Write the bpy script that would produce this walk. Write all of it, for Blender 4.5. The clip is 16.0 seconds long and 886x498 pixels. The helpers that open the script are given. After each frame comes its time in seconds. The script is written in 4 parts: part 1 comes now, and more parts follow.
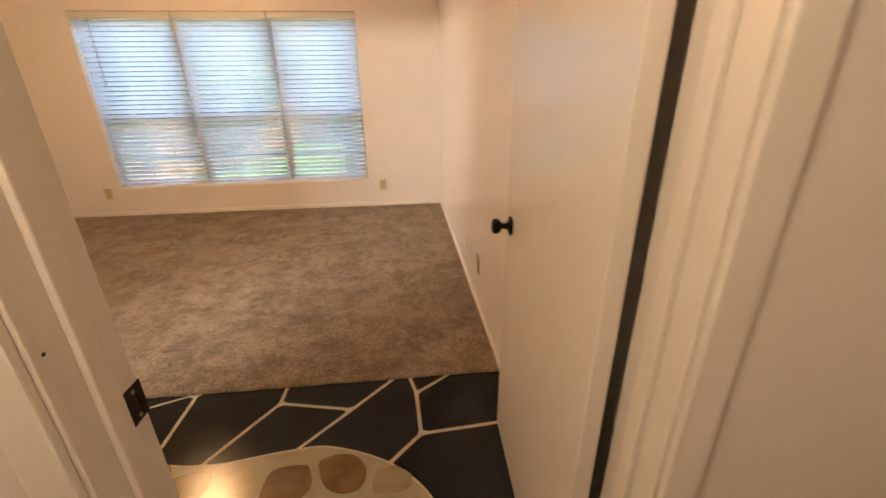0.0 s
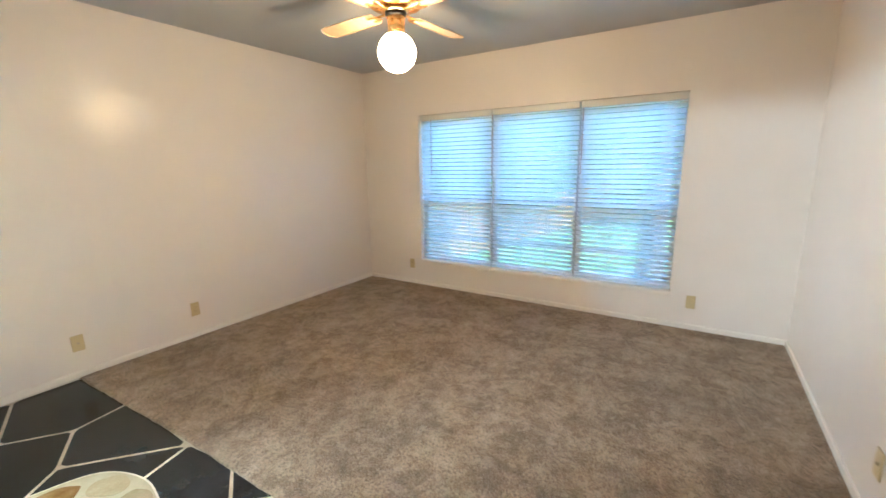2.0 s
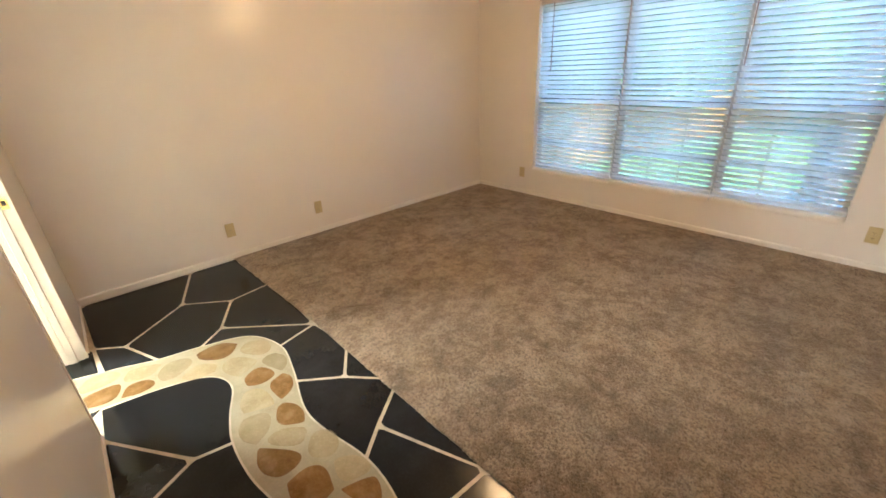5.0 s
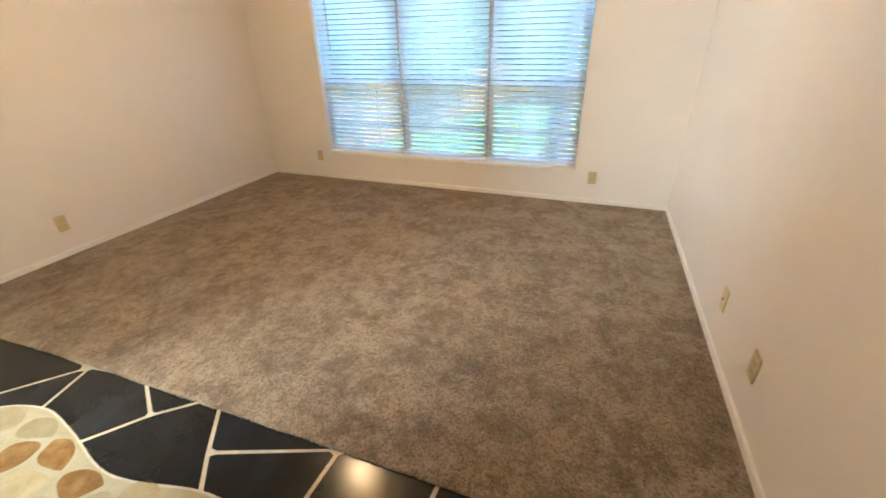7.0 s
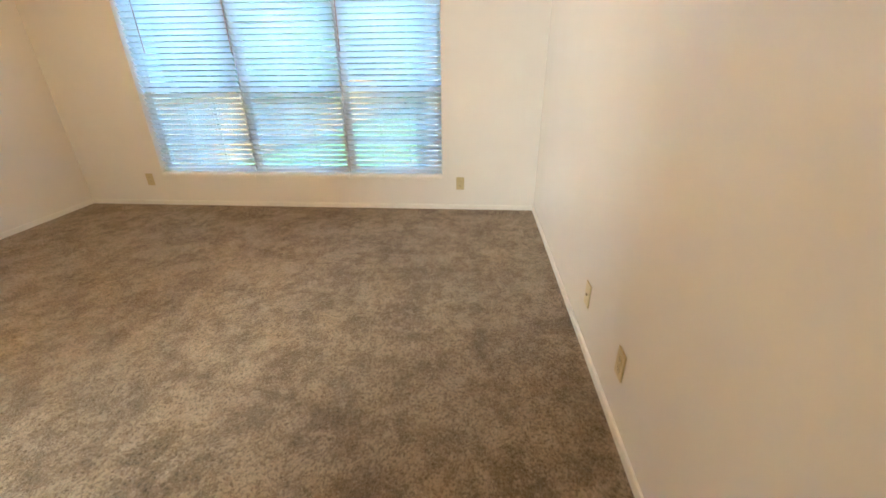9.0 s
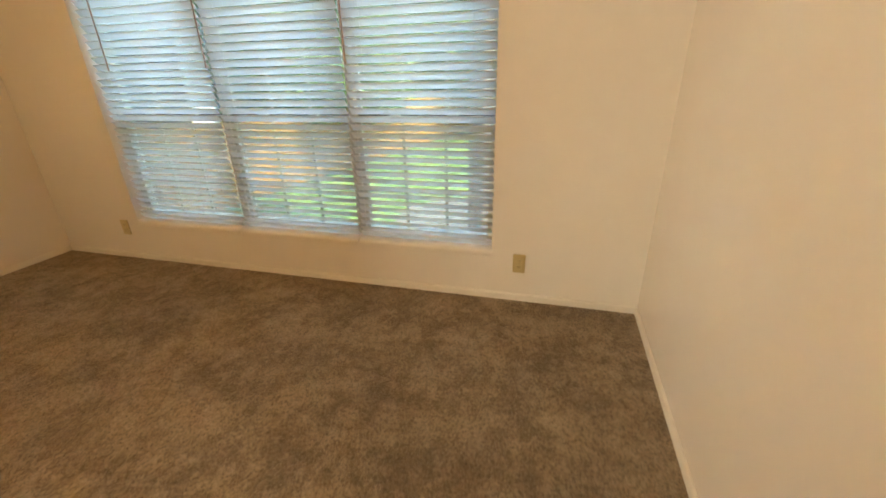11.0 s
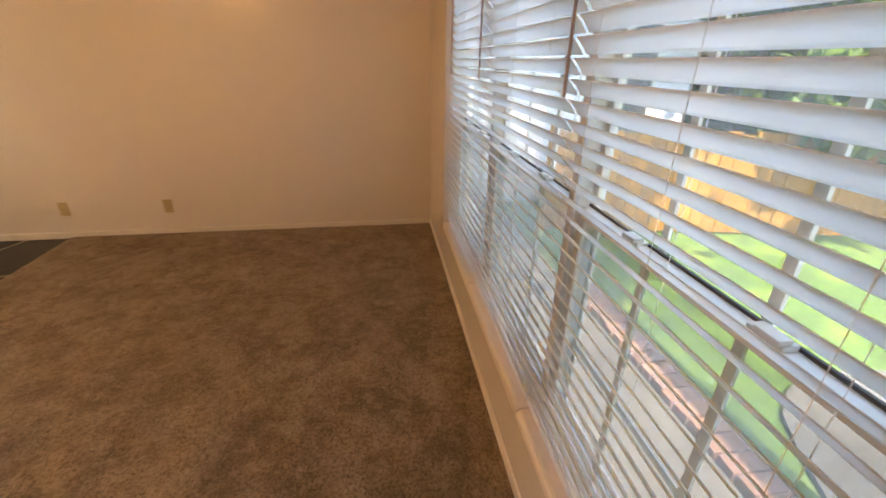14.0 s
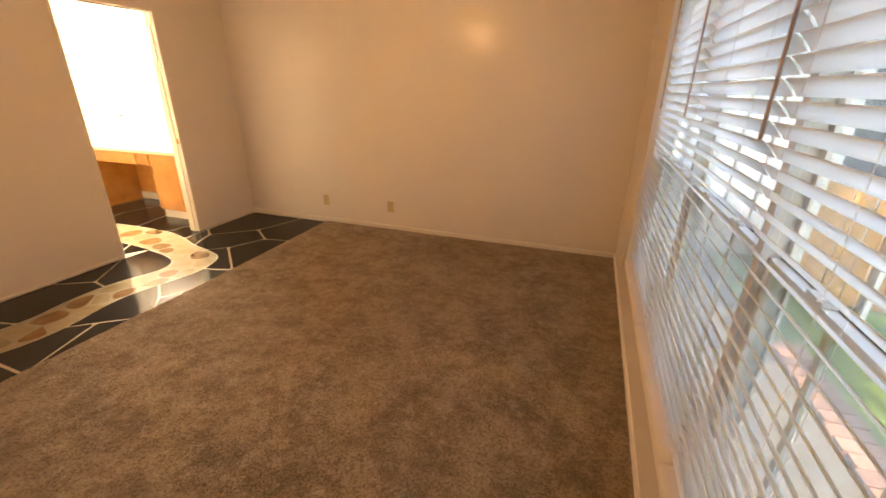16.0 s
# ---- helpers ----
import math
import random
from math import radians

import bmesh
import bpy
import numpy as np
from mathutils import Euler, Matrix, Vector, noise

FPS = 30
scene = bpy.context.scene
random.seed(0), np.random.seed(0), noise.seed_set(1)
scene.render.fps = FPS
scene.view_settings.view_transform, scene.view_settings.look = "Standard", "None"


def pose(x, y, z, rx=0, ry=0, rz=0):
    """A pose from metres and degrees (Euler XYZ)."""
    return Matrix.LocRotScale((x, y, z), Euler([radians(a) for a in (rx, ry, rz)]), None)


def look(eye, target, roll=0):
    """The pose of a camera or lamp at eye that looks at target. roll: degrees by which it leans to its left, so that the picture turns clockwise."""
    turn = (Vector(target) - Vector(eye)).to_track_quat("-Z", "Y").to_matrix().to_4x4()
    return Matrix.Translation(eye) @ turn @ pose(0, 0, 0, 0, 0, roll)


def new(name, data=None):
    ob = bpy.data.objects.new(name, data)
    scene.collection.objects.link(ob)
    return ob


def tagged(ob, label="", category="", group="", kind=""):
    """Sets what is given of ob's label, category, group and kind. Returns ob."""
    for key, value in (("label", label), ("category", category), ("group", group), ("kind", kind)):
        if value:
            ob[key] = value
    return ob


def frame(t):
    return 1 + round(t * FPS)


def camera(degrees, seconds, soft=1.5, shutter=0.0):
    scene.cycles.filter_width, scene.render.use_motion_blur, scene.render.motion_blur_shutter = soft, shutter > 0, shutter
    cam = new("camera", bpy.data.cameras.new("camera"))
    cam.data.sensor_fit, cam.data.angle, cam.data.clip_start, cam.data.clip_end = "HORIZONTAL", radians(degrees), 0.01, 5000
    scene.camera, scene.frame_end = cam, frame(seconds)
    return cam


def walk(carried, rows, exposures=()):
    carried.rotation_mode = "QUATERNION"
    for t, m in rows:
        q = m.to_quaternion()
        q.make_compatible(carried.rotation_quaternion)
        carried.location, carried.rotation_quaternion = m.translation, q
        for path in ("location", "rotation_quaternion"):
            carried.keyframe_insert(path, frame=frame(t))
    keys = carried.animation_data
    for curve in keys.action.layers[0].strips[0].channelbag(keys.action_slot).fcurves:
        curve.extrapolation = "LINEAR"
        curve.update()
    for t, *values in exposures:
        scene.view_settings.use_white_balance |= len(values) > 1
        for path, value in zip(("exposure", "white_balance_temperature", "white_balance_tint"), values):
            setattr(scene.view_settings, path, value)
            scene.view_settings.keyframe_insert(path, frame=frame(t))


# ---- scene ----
cam = camera(94.8, 16.0, soft=1.6, shutter=0.3)
PATH = [
    (0, (-0.143, 0.034, 1.352), (0.037, 1.875, 0.589), -0.8),
    (0.5, (-0.168, 0.209, 1.351), (-0.346, 2.049, 0.588), -0.3),
    (1, (-0.243, 0.403, 1.376), (-0.718, 2.217, 0.681), -0.0),
    (1.5, (-0.319, 0.558, 1.431), (-1.068, 2.325, 0.865), -0.8),
    (2, (-0.391, 0.747, 1.447), (-1.434, 2.405, 1.044), -0.9),
    (2.5, (-0.399, 0.851, 1.483), (-1.66, 2.367, 1.148), -0.9),
    (3, (-0.403, 0.872, 1.491), (-1.831, 2.224, 1.124), -0.8),
    (3.5, (-0.385, 0.882, 1.495), (-1.896, 2.088, 0.98), -1.0),
    (6, (-0.445, 0.825, 1.396), (-1.58, 2.183, 0.465), -1.4),
    (6.5, (-0.42, 0.822, 1.408), (-1.343, 2.336, 0.483), -1.5),
    (7, (-0.39, 0.822, 1.412), (-1.017, 2.488, 0.5), -1.2),
    (7.5, (-0.359, 0.832, 1.415), (-0.727, 2.577, 0.51), -0.9),
    (8, (-0.318, 0.855, 1.388), (-0.445, 2.639, 0.492), -0.6),
    (10.5, (-0.215, 2.081, 1.243), (-0.557, 3.88, 0.439), -1.1),
    (11, (-0.224, 2.513, 1.29), (-0.713, 4.283, 0.497), -1.3),
    (11.5, (-0.266, 2.926, 1.341), (-0.895, 4.653, 0.553), -1.2),
    (12, (-0.269, 3.375, 1.367), (-1.179, 4.979, 0.593), -1.3),
    (12.5, (-0.348, 3.718, 1.386), (-1.5, 5.137, 0.573), -1.5),
    (13, (-0.375, 4.022, 1.389), (-1.847, 5.067, 0.528), -1.8),
    (13.5, (-0.379, 4.2, 1.407), (-2.038, 4.881, 0.522), -0.2),
    (14, (-0.388, 4.287, 1.42), (-2.184, 4.552, 0.58), 0.8),
    (14.5, (-0.317, 4.35, 1.434), (-2.149, 4.342, 0.631), 1.9),
    (15, (-0.277, 4.366, 1.441), (-2.103, 4.138, 0.659), 1.8),
    (15.5, (-0.239, 4.377, 1.448), (-2.05, 3.982, 0.697), 1.6),
    (16, (-0.23, 4.355, 1.446), (-1.985, 3.74, 0.71), 0.7),
]
EXPOSURES = [
    (0.0, 4.15, 6050, 9), (0.5, 4.30, 4900, 1), (1.0, 4.40, 4350, -4), (2.0, 4.25, 4350, -6), (3.5, 4.08, 5000, 0), (6.0, 4.22, 5050, -3), (8.2, 4.45, 4600, -7),
    (10.3, 4.02, 5800, -8), (11.0, 3.76, 6700, -5), (12.0, 3.50, 7600, 9), (12.5, 3.42, 7400, 8), (13.0, 3.42, 6700, 5), (14.5, 3.60, 7200, 16), (15.5, 3.68, 7300, 12), (16.0, 3.76, 7500, 14),
]
walk(cam, [(t, look(eye, target, roll)) for t, eye, target, roll in PATH], EXPOSURES)

# ---- light ----
world = bpy.data.worlds.new("World")
scene.world = world
world.use_nodes = True
wn = world.node_tree
sky = wn.nodes.new("ShaderNodeTexSky")
sky.sky_type = "NISHITA"
sky.sun_disc = False
SUN_UP, SUN_TURN = radians(56), radians(89)
sky.sun_elevation, sky.sun_rotation = SUN_UP, SUN_TURN
bg = wn.nodes["Background"]
bg.inputs["Strength"].default_value = 0.15
wn.links.new(sky.outputs[0], bg.inputs["Color"])

sun_data = bpy.data.lights.new("sun", "SUN")
sun_data.energy, sun_data.angle, sun_data.color = 1.9, radians(0.5), (1.0, 0.93, 0.82)
sun = new("sun", sun_data)
sun_from = Vector((math.sin(SUN_TURN) * math.cos(SUN_UP), math.cos(SUN_TURN) * math.cos(SUN_UP), math.sin(SUN_UP)))
sun.matrix_world = look(sun_from * 30, (0, 0, 0))

GLOBE, GLOBE_COLOUR = 8.7, (1.0, 0.54, 0.22)
BATH_GLOW, BATH_COLOUR = 84.0, (1.0, 0.88, 0.73)
HALL_GLOW, HALL_COLOUR = 12.0, (1.0, 0.70, 0.43)

# ---- plan ----
XL, XR = -4.00, 0.30          # west and east walls
YB, YF = 0.57, 4.70           # south and north walls
ZC = 2.545                    # ceiling
WALL = 0.12
WX0, WX1, WZ0, WZ1 = -3.185, -0.53, 0.335, 2.00      # window opening
MULL = (-2.275, -1.385)                             # mullions between the window units
BX0, BX1, DOOR_H = -3.22, -2.45, 2.04              # bathroom opening
EX0, EX1 = -0.56, 0.225                           # entry opening
CARPET_Y = 1.65
BATH_Y, BATH_X = -1.90, -1.90
HALL_Y, HALL_X = -1.30, 1.10


# ---- materials ----
def nodes_of(name):
    m = bpy.data.materials.new(name)
    m.use_nodes = True
    return m, m.node_tree, m.node_tree.nodes["Principled BSDF"]


def link(tree, a, b):
    tree.links.new(a, b)


def noise_node(tree, scale, detail=4.0, rough=0.6, stretch=(1, 1, 1), coords="Object"):
    co = tree.nodes.new("ShaderNodeTexCoord")
    mp = tree.nodes.new("ShaderNodeMapping")
    mp.inputs["Scale"].default_value = stretch
    nz = tree.nodes.new("ShaderNodeTexNoise")
    nz.inputs["Scale"].default_value, nz.inputs["Detail"].default_value, nz.inputs["Roughness"].default_value = scale, detail, rough
    link(tree, co.outputs[coords], mp.inputs["Vector"])
    link(tree, mp.outputs["Vector"], nz.inputs["Vector"])
    return nz.outputs["Fac"]


def ramp(tree, fac, stops):
    r = tree.nodes.new("ShaderNodeValToRGB")
    while len(r.color_ramp.elements) < len(stops):
        r.color_ramp.elements.new(0.5)
    for e, (at, colour) in zip(r.color_ramp.elements, stops):
        e.position, e.color = at, (*colour, 1)
    link(tree, fac, r.inputs["Fac"])
    return r.outputs["Color"]


def mixed(tree, fac, a, b, kind="MIX"):
    m = tree.nodes.new("ShaderNodeMix")
    m.data_type, m.blend_type = "RGBA", kind
    for socket, value in ((m.inputs["Factor"], fac), (m.inputs["A"], a), (m.inputs["B"], b)):
        if isinstance(value, (int, float)):
            socket.default_value = value
        elif isinstance(value, tuple):
            socket.default_value = (*value, 1)
        else:
            link(tree, value, socket)
    return m.outputs["Result"]


def bump(tree, bsdf, heights, distance, strength=1.0):
    """Stacks several height textures: (socket, distance in metres)."""
    last = None
    for h, d in zip(heights, distance):
        b = tree.nodes.new("ShaderNodeBump")
        b.inputs["Strength"].default_value, b.inputs["Distance"].default_value = strength, d
        link(tree, h, b.inputs["Height"])
        if last:
            link(tree, last, b.inputs["Normal"])
        last = b.outputs["Normal"]
    link(tree, last, bsdf.inputs["Normal"])


def shade(c, k):
    return tuple(min(1.0, v * k) for v in c)


def painted(name, colour, rough=0.4, grain=160, depth=0.0006, wear=0.05, coat=0.0, gloss=0.5):
    """Painted plaster, wood or metal: brushed or sprayed grain, faint stains."""
    m, t, b = nodes_of(name)
    big = noise_node(t, 1.3, 3)
    col = ramp(t, big, [(0.3, shade(colour, 1 - wear)), (0.7, shade(colour, 1 + wear))])
    link(t, col, b.inputs["Base Color"])
    fine = noise_node(t, grain, 3, 0.55)
    mid = noise_node(t, grain / 5, 2)
    bump(t, b, [fine, mid], [depth, depth * 0.6], 0.5)
    r = ramp(t, mid, [(0.2, (rough * 0.97,) * 3), (0.8, (rough * 1.03,) * 3)])
    link(t, r, b.inputs["Roughness"])
    b.inputs["Coat Weight"].default_value = coat
    b.inputs["Specular IOR Level"].default_value = gloss
    return m


def plain(name, colour, rough=0.5, metal=0.0, vary=0.12, scale=30):
    m, t, b = nodes_of(name)
    n = noise_node(t, scale, 4)
    link(t, ramp(t, n, [(0.25, shade(colour, 1 - vary)), (0.75, shade(colour, 1 + vary))]), b.inputs["Base Color"])
    b.inputs["Roughness"].default_value, b.inputs["Metallic"].default_value = rough, metal
    return m


def glowing(name, colour, strength):
    m, t, b = nodes_of(name)
    b.inputs["Base Color"].default_value = (0.9, 0.88, 0.84, 1)
    b.inputs["Roughness"].default_value = 0.3
    b.inputs["Emission Color"].default_value = (*colour, 1)
    b.inputs["Emission Strength"].default_value = strength
    return m


WALL_PAINT = painted("wall_paint", (0.76, 0.705, 0.65), 0.24, 300, 0.00006, 0.02, 0.0, 0.24)
BATH_PAINT = painted("bath_paint", (0.64, 0.58, 0.45), 0.42, 300, 0.00008, 0.025)
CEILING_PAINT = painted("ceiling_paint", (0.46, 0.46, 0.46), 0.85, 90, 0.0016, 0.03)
SILL_PAINT = painted("sill_paint", (0.75, 0.69, 0.63), 0.30, 40, 0.0004, 0.03)
TRIM_PAINT = painted("trim_paint", (0.77, 0.718, 0.655), 0.32, 60, 0.00018, 0.03)
DOOR_PAINT = painted("door_paint", (0.77, 0.718, 0.655), 0.22, 45, 0.00012, 0.02)
VINYL = painted("window_vinyl", (0.64, 0.63, 0.59), 0.38, 60, 0.0002, 0.05)
MULLION_GREY = plain("mullion_grey", (0.58, 0.59, 0.60), 0.5)
SASH_GASKET = plain("sash_gasket", (0.05, 0.05, 0.05), 0.6)
IVORY = painted("ivory_plastic", (0.52, 0.42, 0.22), 0.33, 60, 0.0001, 0.03)
SLOT_SHADE = plain("slot_shade", (0.05, 0.035, 0.02), 0.6)
BRONZE = plain("dark_bronze", (0.012, 0.010, 0.009), 0.28, 0.7, 0.3, 60)
BRASS = plain("polished_brass", (0.78, 0.52, 0.18), 0.22, 1.0, 0.1, 40)
SCREW = plain("screw_metal", (0.4, 0.34, 0.24), 0.35, 0.9)
WAND_PLASTIC = plain("wand_plastic", (0.42, 0.30, 0.25), 0.3)
CORD = plain("ladder_cord", (0.80, 0.80, 0.78), 0.8)
# near-black for flat pieces that stand in for shade inside holes
HOLE_SHADE = plain("hole_shade", (0.02, 0.016, 0.012), 0.8)


def slat_material():
    m, t, b = nodes_of("blind_slat")
    grain = noise_node(t, 40, 4, 0.6, (1, 12, 1))
    link(t, ramp(t, grain, [(0.3, (0.82, 0.82, 0.82)), (0.7, (0.88, 0.88, 0.88))]), b.inputs["Base Color"])
    b.inputs["Roughness"].default_value = 0.38
    tr = t.nodes.new("ShaderNodeBsdfTranslucent")
    tr.inputs["Color"].default_value = (0.97, 0.97, 0.96, 1)
    mx = t.nodes.new("ShaderNodeMixShader")
    mx.inputs["Fac"].default_value = 0.69
    link(t, b.outputs[0], mx.inputs[1])
    link(t, tr.outputs[0], mx.inputs[2])
    link(t, mx.outputs[0], t.nodes["Material Output"].inputs["Surface"])
    return m


SLAT = slat_material()


def glass_material():
    m, t, b = nodes_of("window_glass")
    clear = t.nodes.new("ShaderNodeBsdfTransparent")
    clear.inputs["Color"].default_value = (0.93, 0.95, 0.94, 1)
    gloss = t.nodes.new("ShaderNodeBsdfGlossy")
    gloss.inputs["Roughness"].default_value = 0.02
    facing = t.nodes.new("ShaderNodeLayerWeight")
    facing.inputs["Blend"].default_value = 0.5
    steep = t.nodes.new("ShaderNodeMath")
    steep.operation = "POWER"
    steep.inputs[1].default_value = 5.0
    link(t, facing.outputs["Facing"], steep.inputs[0])
    fr = t.nodes.new("ShaderNodeMapRange")
    fr.inputs["To Min"].default_value, fr.inputs["To Max"].default_value = 0.04, 0.7
    link(t, steep.outputs[0], fr.inputs["Value"])
    mx = t.nodes.new("ShaderNodeMixShader")
    link(t, fr.outputs[0], mx.inputs["Fac"])
    link(t, clear.outputs[0], mx.inputs[1])
    link(t, gloss.outputs[0], mx.inputs[2])
    # uneven translucent layer that imitates haze over the view outside
    veil = t.nodes.new("ShaderNodeBsdfTranslucent")
    veil.inputs["Color"].default_value = (0.9, 0.92, 0.94, 1)
    film = t.nodes.new("ShaderNodeMixShader")
    veil_noise = noise_node(t, 3.0, 5, 0.65)
    link(t, ramp(t, veil_noise, [(0.3, (0.045,) * 3), (0.7, (0.09,) * 3)]), film.inputs["Fac"])
    link(t, mx.outputs[0], film.inputs[1])
    link(t, veil.outputs[0], film.inputs[2])
    link(t, film.outputs[0], t.nodes["Material Output"].inputs["Surface"])
    return m


GLASS = glass_material()


def screen_material():
    """Pale fibreglass thread that lets some daylight through."""
    m, t, b = nodes_of("insect_mesh")
    b.inputs["Base Color"].default_value = (0.50, 0.53, 0.56, 1)
    b.inputs["Roughness"].default_value = 0.6
    glow = t.nodes.new("ShaderNodeBsdfTranslucent")
    glow.inputs["Color"].default_value = (0.62, 0.68, 0.74, 1)
    thread = t.nodes.new("ShaderNodeMixShader")
    thread.inputs["Fac"].default_value = 0.6
    link(t, b.outputs[0], thread.inputs[1])
    link(t, glow.outputs[0], thread.inputs[2])
    link(t, thread.outputs[0], t.nodes["Material Output"].inputs["Surface"])
    return m


MESH = screen_material()


def carpet_material():
    """Cut pile: light and dark of the brushed nap, and shade between tufts, painted as colour."""
    m, t, b = nodes_of("carpet_pile")
    broad = noise_node(t, 0.9, 3, 0.5)
    patches = noise_node(t, 4.2, 9, 0.70)
    nap = noise_node(t, 17.0, 6, 0.66, (1.0, 0.8, 1.0))
    tuft = noise_node(t, 95, 4, 0.75)
    fibre = noise_node(t, 340, 2, 0.7)
    base = ramp(t, patches, [(0.40, (0.202, 0.148, 0.095)), (0.49, (0.302, 0.226, 0.149)), (0.57, (0.414, 0.320, 0.217))])
    # how light catches the nap, put into the colour as paler and darker patches
    base = mixed(t, ramp(t, nap, [(0.52, (0.0,) * 3), (0.60, (0.50,) * 3)]), base, (0.504, 0.400, 0.286))
    base = mixed(t, ramp(t, nap, [(0.38, (0.50,) * 3), (0.46, (0.0,) * 3)]), base, (0.151, 0.104, 0.062))
    base = mixed(t, ramp(t, broad, [(0.40, (0.22,) * 3), (0.58, (0.0,) * 3)]), base, (0.179, 0.126, 0.079))
    # shade down between the tufts, painted near black
    base = mixed(t, ramp(t, tuft, [(0.36, (0.85,) * 3), (0.55, (0.0,) * 3)]), base, (0.052, 0.035, 0.020))
    base = mixed(t, ramp(t, fibre, [(0.52, (0.0,) * 3), (0.72, (0.50,) * 3)]), base, (0.515, 0.416, 0.300))
    link(t, base, b.inputs["Base Color"])
    b.inputs["Roughness"].default_value = 0.95
    b.inputs["Specular IOR Level"].default_value = 0.1
    b.inputs["Sheen Weight"].default_value, b.inputs["Sheen Roughness"].default_value = 0.5, 0.45
    b.inputs["Sheen Tint"].default_value = (0.85, 0.74, 0.64, 1)
    bump(t, b, [tuft, fibre, nap, patches], [0.007, 0.002, 0.010, 0.012], 0.8)
    return m


CARPET = carpet_material()


def varied(tree, amount):
    """A factor that differs from piece to piece."""
    info = tree.nodes.new("ShaderNodeObjectInfo")
    mr = tree.nodes.new("ShaderNodeMapRange")
    mr.inputs["To Min"].default_value, mr.inputs["To Max"].default_value = 1 - amount, 1 + amount
    link(tree, info.outputs["Random"], mr.inputs["Value"])
    return mr.outputs["Result"]


def stone_material(name, colours, rough, amount, scale=4.0, relief=0.0015, coat=0.0, gloss=0.5):
    m, t, b = nodes_of(name)
    cloud = noise_node(t, scale, 6, 0.62)
    speck = noise_node(t, 90, 4, 0.7)
    col = ramp(t, cloud, [(0.28 + 0.22 * i, c) for i, c in enumerate(colours)])
    col = mixed(t, ramp(t, speck, [(0.5, (0.0,) * 3), (0.8, (0.30,) * 3)]), col, shade(colours[-1], 1.5))
    k = t.nodes.new("ShaderNodeVectorMath")
    k.operation = "SCALE"
    link(t, col, k.inputs[0])
    link(t, varied(t, amount), k.inputs["Scale"])
    link(t, k.outputs[0], b.inputs["Base Color"])
    mid = noise_node(t, 22, 5, 0.6)
    link(t, ramp(t, mid, [(0.3, (rough * 0.85,) * 3), (0.75, (rough * 1.2,) * 3)]), b.inputs["Roughness"])
    b.inputs["Coat Weight"].default_value, b.inputs["Coat Roughness"].default_value = coat, 0.12
    b.inputs["Specular IOR Level"].default_value = gloss
    bump(t, b, [noise_node(t, 6, 4), mid], [relief * 2, relief], 0.5)
    return m


SLATE = stone_material("sealed_slate", [(0.007, 0.007, 0.0075), (0.012, 0.0125, 0.0135), (0.020, 0.021, 0.024)], 0.17, 0.3, 3.0, 0.00015, 0.0, 0.25)
GROUT = stone_material("cream_grout", [(0.36, 0.30, 0.20), (0.46, 0.39, 0.28), (0.55, 0.47, 0.35)], 0.42, 0.02, 14.0, 0.0008)
PATH_GROUT = stone_material("path_grout", [(0.289, 0.247, 0.156), (0.334, 0.289, 0.190), (0.381, 0.334, 0.231)], 0.22, 0.02, 9.0, 0.0006)
PEBBLE_CREAM = stone_material("cream_pebble", [(0.248, 0.194, 0.101), (0.307, 0.248, 0.141), (0.366, 0.307, 0.194)], 0.2, 0.18, 10.0, 0.0006)
PEBBLE_BROWN = stone_material("brown_pebble", [(0.105, 0.049, 0.013), (0.183, 0.098, 0.029), (0.262, 0.164, 0.066)], 0.2, 0.25, 11.0, 0.0006)
OAK = stone_material("honey_oak", [(0.36, 0.14, 0.025), (0.46, 0.20, 0.04), (0.56, 0.27, 0.07)], 0.35, 0.08, 5.0, 0.0004)
COUNTER = plain("cream_laminate", (0.80, 0.72, 0.52), 0.25, 0, 0.04, 12)
BLADE = plain("bleached_blade", (0.58, 0.42, 0.25), 0.4, 0, 0.12, 25)
FENCE_WOOD = stone_material("cedar_board", [(0.17, 0.074, 0.007), (0.25, 0.114, 0.011), (0.33, 0.162, 0.020)], 0.75, 0.22, 4.0, 0.002)
# strong light and dark green noise paints dappled sun onto the lawn
GRASS = stone_material("lawn_grass", [(0.022, 0.050, 0.004), (0.058, 0.110, 0.008), (0.14, 0.185, 0.018)], 0.9, 0.05, 2.6, 0.03)
CONCRETE = stone_material("patio_concrete", [(0.047, 0.043, 0.039), (0.077, 0.070, 0.062), (0.127, 0.113, 0.096)], 0.85, 0.1, 2.0, 0.003)
WALK = stone_material("walk_concrete", [(0.084, 0.067, 0.048), (0.108, 0.089, 0.066), (0.138, 0.114, 0.087)], 0.85, 0.05, 2.0, 0.002)
EDGING = stone_material("brick_edging", [(0.181, 0.086, 0.050), (0.232, 0.116, 0.071), (0.277, 0.151, 0.096)], 0.85, 0.25, 9.0, 0.002)
SIDING = stone_material("painted_siding", [(0.52, 0.53, 0.56), (0.58, 0.60, 0.63), (0.64, 0.66, 0.68)], 0.6, 0.04, 1.5, 0.002)
ROOFING = stone_material("roof_shingle", [(0.09, 0.08, 0.075), (0.13, 0.12, 0.11), (0.18, 0.16, 0.15)], 0.9, 0.1, 6.0, 0.004)
BARK = stone_material("tree_bark", [(0.10, 0.070, 0.048), (0.17, 0.120, 0.088), (0.25, 0.185, 0.14)], 0.9, 0.1, 8.0, 0.01)


